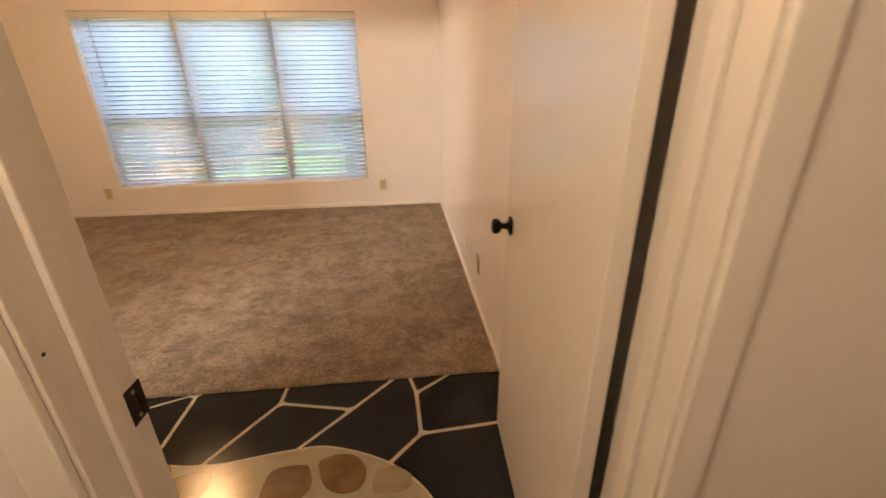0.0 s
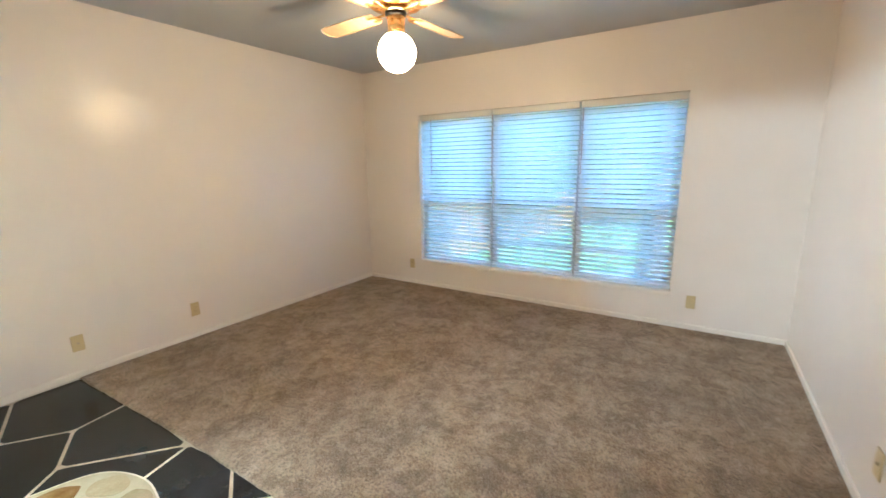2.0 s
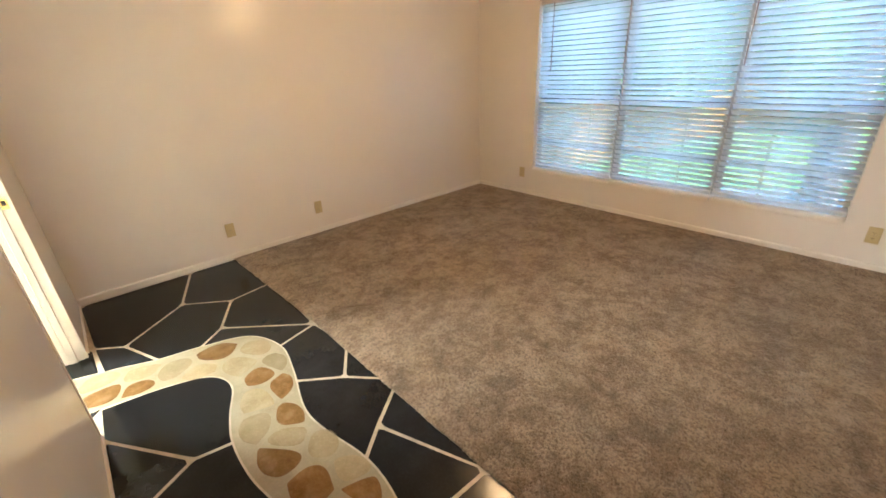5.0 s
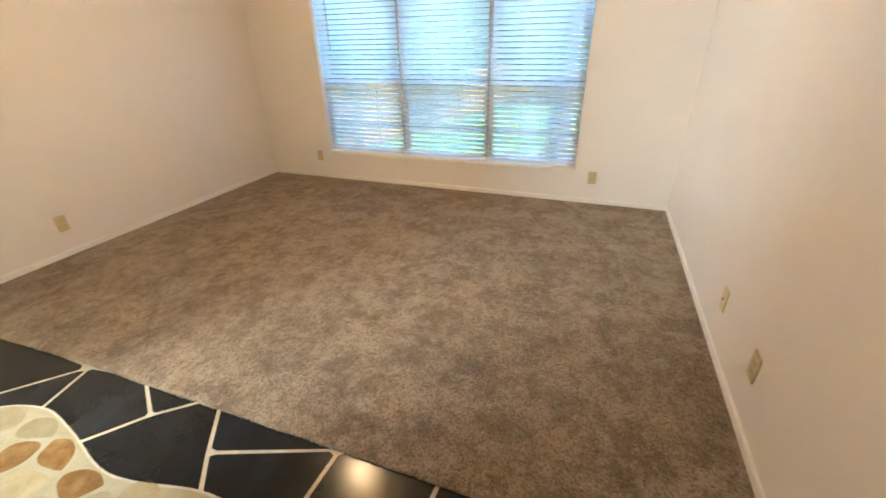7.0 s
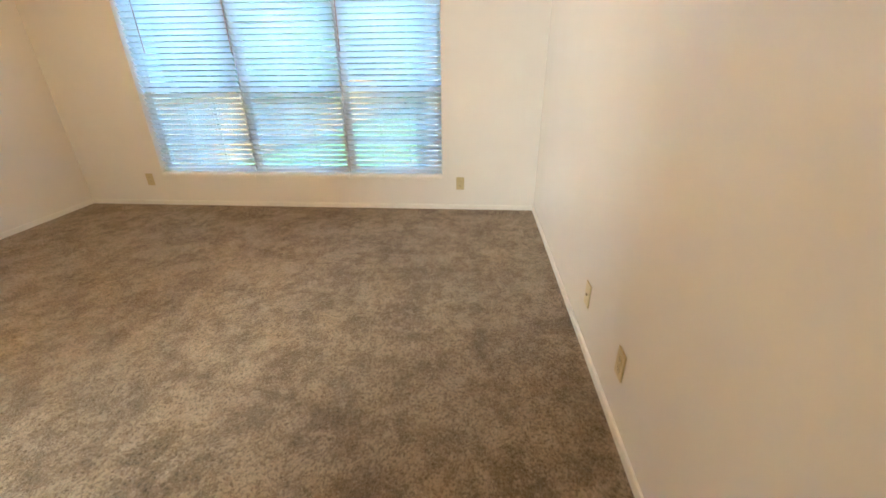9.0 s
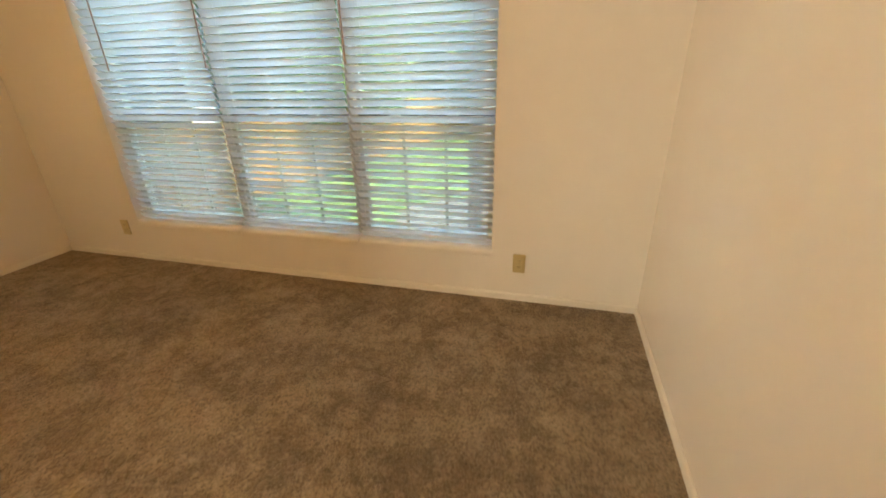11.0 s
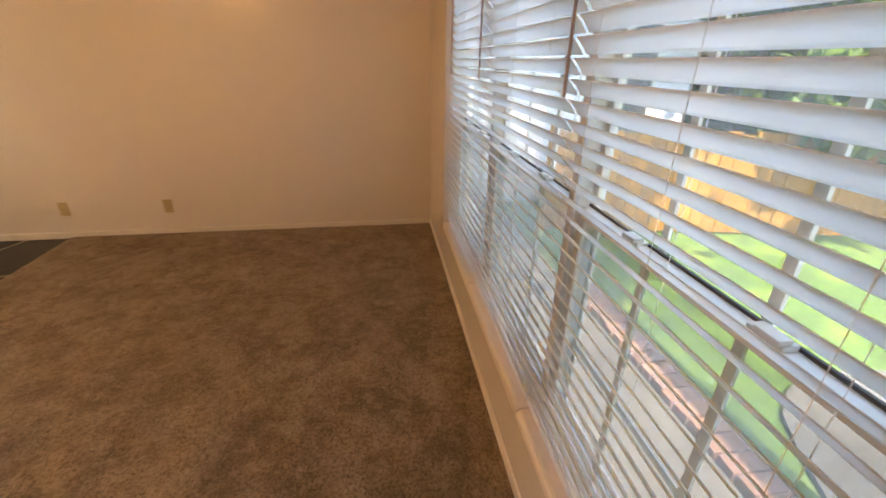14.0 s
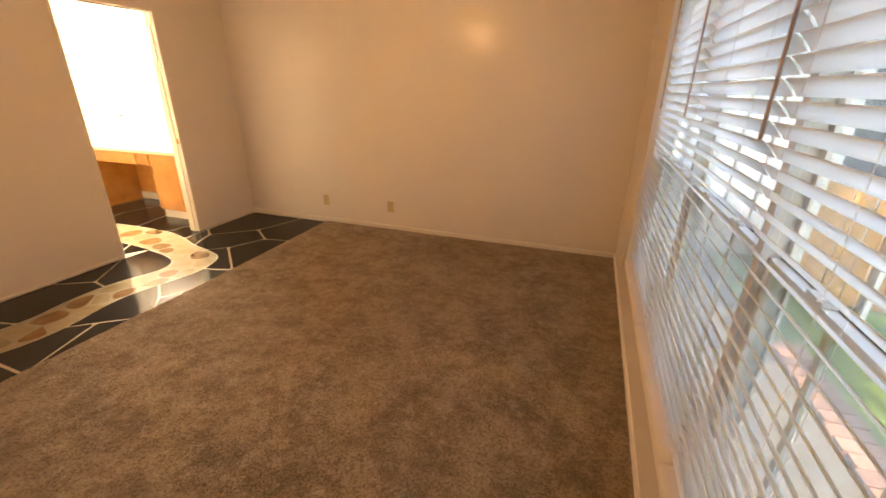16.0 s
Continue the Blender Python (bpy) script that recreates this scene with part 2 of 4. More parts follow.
def leaf_material():
    m, t, b = nodes_of("tree_leaf")
    geo = t.nodes.new("ShaderNodeNewGeometry")
    link(t, ramp(t, geo.outputs["Random Per Island"], [(0.1, (0.055, 0.095, 0.016)), (0.5, (0.10, 0.16, 0.025)), (0.9, (0.17, 0.21, 0.04))]), b.inputs["Base Color"])
    b.inputs["Roughness"].default_value = 0.55
    tr = t.nodes.new("ShaderNodeBsdfTranslucent")
    tr.inputs["Color"].default_value = (0.16, 0.24, 0.03, 1)
    mx = t.nodes.new("ShaderNodeMixShader")
    mx.inputs["Fac"].default_value = 0.45
    link(t, b.outputs[0], mx.inputs[1])
    link(t, tr.outputs[0], mx.inputs[2])
    link(t, mx.outputs[0], t.nodes["Material Output"].inputs["Surface"])
    return m


LEAF = leaf_material()
GLOBE_GLASS = glowing("lit_globe", GLOBE_COLOUR, GLOBE)
BATH_BULB = glowing("lit_bulb", BATH_COLOUR, BATH_GLOW)
HALL_DOME = glowing("lit_dome", HALL_COLOUR, HALL_GLOW)


# ---- mesh helpers ----
def box(bm, x0, y0, z0, x1, y1, z1, bevel=0.0):
    r = bmesh.ops.create_cube(bm, size=1, matrix=Matrix.LocRotScale(((x0 + x1) / 2, (y0 + y1) / 2, (z0 + z1) / 2), None, (abs(x1 - x0), abs(y1 - y0), abs(z1 - z0))))
    if bevel:
        es = list({e for v in r["verts"] for e in v.link_edges})
        bmesh.ops.bevel(bm, geom=es, offset=bevel, segments=2, profile=0.6, affect="EDGES")
    return r["verts"]


def boxes(*rows, bevel=0.0):
    bm = bmesh.new()
    for r in rows:
        box(bm, *r, bevel=bevel)
    return bm


def lathe(rows, segs=32, m=None):
    """A turned shape: rows of (radius, height)."""
    bm = bmesh.new()
    rings = []
    for r, z in rows:
        rings.append([bm.verts.new((r * math.cos(2 * math.pi * i / segs), r * math.sin(2 * math.pi * i / segs), z)) for i in range(segs)])
    for a, b in zip(rings, rings[1:]):
        for i in range(segs):
            bm.faces.new((a[i], a[(i + 1) % segs], b[(i + 1) % segs], b[i]))
    bm.faces.new(rings[0][::-1])
    bm.faces.new(rings[-1])
    if m is not None:
        bmesh.ops.transform(bm, matrix=m, verts=bm.verts)
    return bm


def prism(outline, z0, z1, bevel=0.0):
    """A flat-topped slab over an outline in plan."""
    bm = bmesh.new()
    low = [bm.verts.new((x, y, z0)) for x, y in outline]
    top = bm.faces.new([bm.verts.new((x, y, z1)) for x, y in outline])
    n = len(outline)
    tv = list(top.verts)
    for i in range(n):
        bm.faces.new((low[i], low[(i + 1) % n], tv[(i + 1) % n], tv[i]))
    if bevel:
        bmesh.ops.inset_region(bm, faces=[top], thickness=bevel, depth=0.0)
        inner = set(top.verts)
        for v in bm.verts:
            if v not in inner and v.co.z > z1 - 1e-6:
                v.co.z -= bevel * 0.6
    bmesh.ops.recalc_face_normals(bm, faces=bm.faces)
    return bm


def mesh_of(name, bm, material, smooth=False):
    me = bpy.data.meshes.new(name)
    bmesh.ops.recalc_face_normals(bm, faces=bm.faces)
    bm.to_mesh(me)
    bm.free()
    me.materials.append(material)
    if smooth:
        for p in me.polygons:
            p.use_smooth = True
    return me


def part(name, bm, material, parent=None, label="", smooth=False, at=None):
    ob = new(name, mesh_of(name, bm, material, smooth))
    if parent is not None:
        ob.parent = parent
    if at is not None:
        ob.matrix_basis = at
    return tagged(ob, label) if label else ob


def thing(name, label, category, m=None, group="", kind=""):
    ob = new(name)
    ob.empty_display_size = 0.1
    if m is not None:
        ob.matrix_basis = m
    return tagged(ob, label, category, group, kind)


def structure(name, bm, material, label, category):
    return tagged(part(name, bm, material), label, category, kind="structure")


# ---- large structure ----
north = boxes((XL - WALL, YF, -0.2, WX0, YF + 0.18, ZC), (WX1, YF, -0.2, XR + WALL, YF + 0.18, ZC),
              (WX0, YF, -0.2, WX1, YF + 0.18, WZ0 - 0.035), (WX0, YF, WZ1, WX1, YF + 0.18, ZC))
structure("wall_north", north, WALL_PAINT, "beige painted wall round the wide window", "wall")
south = boxes((XL, YB - WALL, -0.2, BX0 - 0.02, YB, ZC), (BX1 + 0.02, YB - WALL, -0.2, EX0 - 0.02, YB, ZC), (EX1 + 0.01, YB - WALL, -0.2, HALL_X, YB, ZC),
              (BX0 - 0.02, YB - WALL, DOOR_H + 0.02, BX1 + 0.02, YB, ZC), (EX0 - 0.02, YB - WALL, DOOR_H + 0.02, EX1 + 0.01, YB, ZC))
structure("wall_south", south, WALL_PAINT, "beige painted wall with two door openings", "wall")
structure("wall_west", boxes((XL - WALL, BATH_Y, -0.2, XL, YF, ZC)), WALL_PAINT, "beige painted wall with a soft sheen", "wall")
structure("wall_east", boxes((XR, YB, -0.2, XR + WALL, YF, ZC)), WALL_PAINT, "beige painted wall behind the open door", "wall")
structure("wall_bath_south", boxes((XL - WALL, BATH_Y - WALL, -0.2, BATH_X + WALL, BATH_Y, ZC)), BATH_PAINT, "cream painted bathroom wall", "wall")
structure("wall_bath_east", boxes((BATH_X, BATH_Y, -0.2, BATH_X + WALL, YB - WALL, ZC)), BATH_PAINT, "cream painted wall between bathroom and hall", "wall")
structure("wall_hall_south", boxes((BATH_X + WALL, HALL_Y - WALL, -0.2, HALL_X + WALL, HALL_Y, ZC)), WALL_PAINT, "beige painted hall wall", "wall")
structure("wall_hall_east", boxes((HALL_X, HALL_Y, -0.2, HALL_X + WALL, YB, ZC)), WALL_PAINT, "beige painted hall end wall", "wall")
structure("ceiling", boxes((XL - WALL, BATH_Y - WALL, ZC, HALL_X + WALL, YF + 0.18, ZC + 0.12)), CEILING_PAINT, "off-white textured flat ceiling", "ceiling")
floor = structure("floor", boxes((XL, BATH_Y, -0.2, HALL_X, YF, -0.0012)), GROUT, "cream grouted bed of the flagstone floor", "floor")


# ---- carpet ----
def carpet_edge(x):
    """The cut edge runs a little askew near the west wall."""
    return CARPET_Y + 0.01 - 0.045 * max(0.0, (-2.6 - x) / 1.4)


def carpet():
    """A pile slab with a slightly wavy cut edge where it meets the stone."""
    bm = bmesh.new()
    n = 220
    rows = []
    for i in range(n + 1):
        x = XL + (XR - XL) * i / n
        edge = carpet_edge(x) + 0.006 * noise.noise((x * 9, 1.7, 0)) + 0.004 * noise.noise((x * 41, 4.2, 0))
        rows.append((x, edge))
    prof = [(0.0, -0.004), (-0.004, 0.006), (0.004, 0.013), (0.02, 0.016), (None, 0.016)]
    grid = [[bm.verts.new((x, YF if d is None else e + d, z)) for d, z in prof] for x, e in rows]
    for a, b in zip(grid, grid[1:]):
        for k in range(len(prof) - 1):
            bm.faces.new((a[k], b[k], b[k + 1], a[k + 1]))
    return bm


tagged(part("carpet", carpet(), CARPET, smooth=True), "mottled taupe cut-pile wall-to-wall carpet", "carpet", kind="structure")


def tufts(seed, spots, high, wide):
    """Short leaning yarn ends, joined into one pile."""
    rng = random.Random(seed)
    verts, faces = [], []
    for x, y, z in spots:
        a, lean = rng.uniform(0, 6.283), rng.uniform(0.0, 0.006)
        dx, dy, w, h = math.cos(a), math.sin(a), wide * rng.uniform(0.7, 1.3), high * rng.uniform(0.6, 1.25)
        b = rng.uniform(0, 6.283)
        n = len(verts)
        verts += [(x - dx * w, y - dy * w, z), (x + dx * w, y + dy * w, z), (x - dy * w, y + dx * w, z), (x + math.cos(b) * lean, y + math.sin(b) * lean, z + h)]
        faces += [(n, n + 1, n + 3), (n + 1, n + 2, n + 3), (n + 2, n, n + 3)]
    me = bpy.data.meshes.new("carpet_pile")
    me.from_pydata(verts, [], faces)
    me.materials.append(CARPET)
    return me


pile_rng = random.Random(7)
spots = []
STEP = 0.0105
for iy in range(int((YF - CARPET_Y) / STEP)):
    for ix in range(int((XR - XL) / STEP)):
        spots.append((XL + (ix + pile_rng.random()) * STEP, CARPET_Y + 0.03 + (iy + pile_rng.random()) * STEP, 0.0155))
spots = [s for s in spots if s[0] < XR - 0.004 and s[1] < YF - 0.004]
for k in range(2200):
    x = pile_rng.uniform(XL, XR)
    spots.append((x, carpet_edge(x) + pile_rng.uniform(-0.006, 0.03), pile_rng.uniform(0.002, 0.013)))
tagged(new("carpet_pile", tufts(3, spots, 0.0075, 0.0032)), "fuzzy taupe yarn ends of the carpet", "carpet", kind="stuff")


# ---- trim ----
def baseboard(name, x0, y0, x1, y1, z0, side, h=0.046):
    """A thin board with an eased top along a wall; side is the way it faces."""
    dx, dy = x1 - x0, y1 - y0
    run = math.hypot(dx, dy)
    prof = [(0.0, z0), (0.011, z0), (0.011, z0 + h - 0.010), (0.007, z0 + h - 0.002), (0.0, z0 + h)]
    bm = bmesh.new()
    ends = []
    for s in (0.0, 1.0):
        ends.append([bm.verts.new((x0 + dx * s + side[0] * d, y0 + dy * s + side[1] * d, z)) for d, z in prof])
    for k in range(len(prof)):
        j = (k + 1) % len(prof)
        bm.faces.new((ends[0][k], ends[1][k], ends[1][j], ends[0][j]))
    bm.faces.new(ends[0])
    bm.faces.new(ends[1][::-1])
    return structure(name, bm, TRIM_PAINT, "low cream painted wooden baseboard", "baseboard")


G = 0.001
baseboard("baseboard_north", XL + 0.012, YF - G, XR - 0.012, YF - G, 0.014, (0, -1))
baseboard("baseboard_west", XL + G, YB + 0.012, XL + G, YF - 0.012, 0.014, (1, 0))
baseboard("baseboard_east", XR - G, YB + 0.05, XR - G, YF - 0.012, 0.014, (-1, 0))
baseboard("baseboard_south_west", XL + 0.012, YB + G, BX0 - 0.022, YB + G, 0.014, (0, 1), 0.012)
baseboard("baseboard_south_mid", BX1 + 0.022, YB + G, EX0 - 0.022, YB + G, 0.014, (0, 1), 0.012)


def jambs(name, x0, x1, label, casing_sides, left_bare=False):
    """A painted door frame: two jambs, a head, stops and flat casings."""
    f = thing(name, label, "door frame", kind="structure")
    y0, y1 = YB - WALL - 0.004, YB + 0.004
    part("jamb", boxes((x0 - 0.02, y0, 0.0, x0, y1, DOOR_H), bevel=0.0015), TRIM_PAINT, f)
    part("jamb", boxes((x1, y0, 0.0, x1 + 0.02, y1, DOOR_H), bevel=0.0015), TRIM_PAINT, f)
    part("head", boxes((x0 - 0.02, y0, DOOR_H, x1 + 0.02, y1, DOOR_H + 0.02), bevel=0.0015), TRIM_PAINT, f)
    ys = YB - 0.075
    part("stop", boxes((x0, ys, 0.0, x0 + 0.011, ys + 0.035, DOOR_H - 0.011), bevel=0.003), TRIM_PAINT, f)
    part("stop", boxes((x1 - 0.011, ys, 0.0, x1, ys + 0.035, DOOR_H - 0.011), bevel=0.003), TRIM_PAINT, f)
    part("stop", boxes((x0, ys, DOOR_H - 0.011, x1, ys + 0.035, DOOR_H), bevel=0.003), TRIM_PAINT, f)
    for out, y in casing_sides:
        a, b = sorted((y, y + out * 0.014))
        rows = [(x0 - 0.062, a, 0.0, x0 - 0.006, b, DOOR_H + 0.006), (x1 + 0.006, a, 0.0, x1 + 0.062, b, DOOR_H + 0.006), (x0 - 0.062, a, DOOR_H + 0.006, x1 + 0.062, b, DOOR_H + 0.062)]
        for r in rows:
            part("casing", boxes(r, bevel=0.004), TRIM_PAINT, f)
    return f


entry = jambs("door_frame_1", EX0, EX1, "cream painted wooden entry door frame with casing", [(-1, YB - WALL - 0.004)])
jambs("door_frame_2", BX0, BX1, "cream painted wooden bathroom door frame without a door", [])


for hy, hz in ((0.462, 1.07), (0.515, 1.215)):
    part("nail_hole_shade", lathe([(0.0028, 0.0), (0.0024, 0.0006)], 10, pose(EX0 + 0.0002, hy, hz, 0, 90, 0)), HOLE_SHADE, entry, "small dark disc for the shade in a nail hole")


# strike plate on the latch jamb
def strike():
    t = thing("strike_plate", "dark bronze strike plate screwed to the door jamb", "strike plate")
    y, z = YB - 0.013, 0.91
    bm = boxes((EX0 - 0.001, y - 0.017, z - 0.030, EX0 + 0.0025, y + 0.020, z - 0.011), (EX0 - 0.001, y - 0.017, z + 0.011, EX0 + 0.0025, y + 0.020, z + 0.030),
               (EX0 - 0.001, y - 0.017, z - 0.011, EX0 + 0.0025, y - 0.010, z + 0.011), (EX0 - 0.001, y + 0.008, z - 0.011, EX0 + 0.0025, y + 0.020, z + 0.011))
    part("plate", bm, BRONZE, t)
    part("latch_hole_shade", boxes((EX0 - 0.0005, y - 0.010, z - 0.011, EX0 + 0.0006, y + 0.008, z + 0.011)), HOLE_SHADE, t)
    for dz in (-0.021, 0.021):
        part("screw", lathe([(0.0038, 0), (0.0034, 0.0012), (0.0012, 0.0016)], 12, pose(EX0 + 0.0022, y, z + dz, 0, 90, 0)), SCREW, t)


strike()


def bath_strike():
    t = thing("strike_plate", "brass strike plate let into the bathroom door jamb", "strike plate", pose(BX0, YB - 0.024, 0.93))
    part("plate", boxes((-0.001, -0.014, -0.029, 0.002, 0.014, -0.012), (-0.001, -0.014, 0.012, 0.002, 0.014, 0.029), (-0.001, -0.014, -0.012, 0.002, -0.008, 0.012), (-0.001, 0.008, -0.012, 0.002, 0.014, 0.012)), BRASS, t)
    part("latch_hole_shade", boxes((-0.0005, -0.008, -0.012, 0.0006, 0.008, 0.012)), HOLE_SHADE, t)


bath_strike()


# ---- entry door, open against the east wall ----
def entry_door():
    w, th, h = 0.745, 0.035, 2.025
    d = thing("door_1", "glossy cream flush wooden door standing open along the wall", "door", pose(0.187, YB + 0.012, 0.012, 0, 0, -2.6), kind="structure")
    part("leaf", boxes((-th / 2, 0.0, 0.0, th / 2, w, h), bevel=0.0025), DOOR_PAINT, d)
    ky, kz = w - 0.068, 0.902
    profile = [(0.031, 0.0), (0.032, 0.003), (0.030, 0.007), (0.020, 0.010), (0.0115, 0.014), (0.0100, 0.026), (0.0115, 0.032), (0.019, 0.037), (0.0245, 0.044), (0.0260, 0.051), (0.0245, 0.058), (0.018, 0.063), (0.008, 0.065)]
    knob = part("knob", lathe(profile, 36, pose(-th / 2, ky, kz, 0, -90, 0)), BRONZE, d, "dark bronze round door knob", True)
    part("knob", lathe([(r, min(z, 0.02)) for r, z in profile[:5]], 36, pose(th / 2, ky, kz, 0, 90, 0)), BRONZE, d, "", True)
    part("latch", boxes((-0.011, w, kz - 0.028, 0.011, w + 0.0015, kz + 0.028)), BRONZE, d, "dark latch plate in the door edge")
    for z in (0.20, 1.80):
        hg = part("hinge", boxes((th / 2 - 0.030, -0.0025, z - 0.045, th / 2 - 0.002, 0.0, z + 0.045)), BRONZE, d, "dark painted butt hinge")
        part("pin", lathe([(0.005, -0.047), (0.0055, -0.045), (0.0055, 0.045), (0.005, 0.048)], 12, pose(th / 2 + 0.002, -0.006, z)), BRONZE, hg)


entry_door()

# ---- window ----
UNITS = [(WX0, MULL[0]), (MULL[0], MULL[1]), (MULL[1], WX1)]
RAIL_Z = 1.045


def sash(parent, x0, x1, z0, z1, y0, y1, stile, bars):
    s = part("sash", boxes((x0, y0, z0, x0 + stile, y1, z1), (x1 - stile, y0, z0, x1, y1, z1), (x0 + stile, y0, z0, x1 - stile, y1, z0 + stile), (x0 + stile, y0, z1 - stile, x1 - stile, y1, z1)), VINYL, parent)
    ym = (y0 + y1) / 2
    g = part("pane", boxes((x0 + stile - 0.004, ym - 0.002, z0 + stile - 0.004, x1 - stile + 0.004, ym + 0.002, z1 - stile + 0.004)), GLASS, s, "clear glass pane")
    g.visible_shadow = False
    for k in range(1, bars + 1):
        x = x0 + stile + (x1 - x0 - 2 * stile) * k / (bars + 1)
        part("muntin", boxes((x - 0.010, ym + 0.004, z0 + stile, x + 0.010, ym + 0.012, z1 - stile)), VINYL, s)
    return s


def woven(x0, x1, z0, z1, y, pitch=0.0028, d=0.00015):
    """Square threads both ways, joined into one screen."""
    verts, faces = [], []

    def thread(a, b, c, e):
        n = len(verts)
        verts.extend([(a, y - d, c), (b, y - d, c), (b, y + d, c), (a, y + d, c), (a, y - d, e), (b, y - d, e), (b, y + d, e), (a, y + d, e)])
        faces.extend([(n, n + 1, n + 5, n + 4), (n + 1, n + 2, n + 6, n + 5), (n + 2, n + 3, n + 7, n + 6), (n + 3, n, n + 4, n + 7), (n, n + 3, n + 2, n + 1), (n + 4, n + 5, n + 6, n + 7)])

    for k in range(1, int((x1 - x0) / pitch)):
        thread(x0 + k * pitch - d, x0 + k * pitch + d, z0, z1)
    for k in range(1, int((z1 - z0) / pitch)):
        thread(x0, x1, z0 + k * pitch - d, z0 + k * pitch + d)
    me = bpy.data.meshes.new("screen_mesh")
    me.from_pydata(verts, [], faces)
    me.materials.append(MESH)
    return me


def window_unit(i, x0, x1):
    w = thing("window_%d" % (i + 1), "white single-hung window with narrow grille bars, closed", "window", kind="structure", group="window units")
    y0, y1 = YF + 0.095, YF + 0.165
    f = 0.018
    part("frame", boxes((x0, y0, WZ0, x0 + f, y1, WZ1), (x1 - f, y0, WZ0, x1, y1, WZ1), (x0 + f, y0, WZ0, x1 - f, y1, WZ0 + f), (x0 + f, y0, WZ1 - f, x1 - f, y1, WZ1)), VINYL, w)
    sash(w, x0 + f, x1 - f, RAIL_Z - 0.012, WZ1 - f, y0 + 0.040, y0 + 0.062, 0.022, 2)
    lower = sash(w, x0 + f, x1 - f, WZ0 + f, RAIL_Z + 0.024, y0 + 0.008, y0 + 0.034, 0.027, 2)
    part("gasket", boxes((x0 + f, y0 + 0.034, RAIL_Z + 0.016, x1 - f, y0 + 0.040, RAIL_Z + 0.030)), SASH_GASKET, lower, "black weather strip")
    screen = part("insect_screen", boxes((x0 + f, y1 - 0.010, WZ0 + f, x0 + f + 0.018, y1 - 0.002, RAIL_Z), (x1 - f - 0.018, y1 - 0.010, WZ0 + f, x1 - f, y1 - 0.002, RAIL_Z),
                  (x0 + f + 0.018, y1 - 0.010, WZ0 + f, x1 - f - 0.018, y1 - 0.002, WZ0 + f + 0.018), (x0 + f + 0.018, y1 - 0.010, RAIL_Z - 0.018, x1 - f - 0.018, y1 - 0.002, RAIL_Z)), VINYL, w, "white half-height insect screen frame")
    part("crossbar", boxes((x0 + f + 0.018, y1 - 0.011, 0.60, x1 - f - 0.018, y1 - 0.0066, 0.622)), VINYL, screen)
    mesh = new("screen_mesh", woven(x0 + f + 0.018, x1 - f - 0.018, WZ0 + f + 0.018, RAIL_Z - 0.018, y1 - 0.0062))
    mesh.parent = screen
    tagged(mesh, "fine grey woven mesh", kind="stuff")
    for k in (0.30, 0.70):
        x = x0 + (x1 - x0) * k
        bm = boxes((x - 0.030, y0 + 0.006, RAIL_Z + 0.024, x + 0.030, y0 + 0.034, RAIL_Z + 0.034), (x - 0.012, y0 - 0.004, RAIL_Z + 0.034, x + 0.030, y0 + 0.020, RAIL_Z + 0.044), bevel=0.002)
        part("sash_lock", bm, VINYL, lower, "white cam lock")


for i, (a, b) in enumerate(UNITS):
    window_unit(i, a, b)
for x in MULL:
    structure("trim_mullion", boxes((x - 0.020, YF + 0.085, WZ0, x + 0.020, YF + 0.0945, WZ1)), MULLION_GREY, "dark narrow mullion cover between windows", "mullion")


def sill_piece(x0, x1):
    """A plastered sill with a rounded nose, sloping a little to the room."""
    bm = bmesh.new()
    prof = [(YF + 0.094, WZ0 - 0.034), (YF + 0.094, WZ0 - 0.002), (YF + 0.014, WZ0 - 0.005), (YF + 0.004, WZ0 - 0.009), (YF - 0.002, WZ0 - 0.017), (YF - 0.004, WZ0 - 0.026), (YF - 0.0035, WZ0 - 0.040), (YF - 0.001, WZ0 - 0.044), (YF - 0.001, WZ0 - 0.034)]
    ends = [[bm.verts.new((x, y, z)) for y, z in prof] for x in (x0, x1)]
    n = len(prof)
    for k in range(n):
        bm.faces.new((ends[0][k], ends[0][(k + 1) % n], ends[1][(k + 1) % n], ends[1][k]))
    bm.faces.new(ends[0])
    bm.faces.new(ends[1][::-1])
    return bm


for i, (a, b) in enumerate(UNITS):
    structure("window_sill_%d" % (i + 1), sill_piece(a + (0.0 if i == 0 else 0.004), b - (0.0 if i == 2 else 0.004)), SILL_PAINT, "cream painted window sill with a rounded nose", "window sill")

# ---- blinds ----
SLAT_Y, PITCH, SLAT_W, TILT_DEG = YF + 0.047, 0.0445, 0.0465, 49.5


def slat_mesh(length):
    """A slightly crowned slat, room edge up."""
    bm = bmesh.new()
    c, s = math.cos(radians(TILT_DEG)), math.sin(radians(TILT_DEG))
    prof = []
    for k in range(7):
        u = -0.5 + k / 6
        prof.append((u * SLAT_W, 0.0022 * (1 - 4 * u * u) + 0.0010))
    prof += [(u, v - 0.0020) for u, v in reversed(prof)]
    pts = [(u * c + v * s, -u * s + v * c) for u, v in prof]
    ends = [[bm.verts.new((x, y, z)) for y, z in pts] for x in (-length / 2, length / 2)]
    n = len(pts)
    for k in range(n):
        bm.faces.new((ends[0][k], ends[0][(k + 1) % n], ends[1][(k + 1) % n], ends[1][k]))
    bm.faces.new(ends[0])
    bm.faces.new(ends[1][::-1])
    return bm


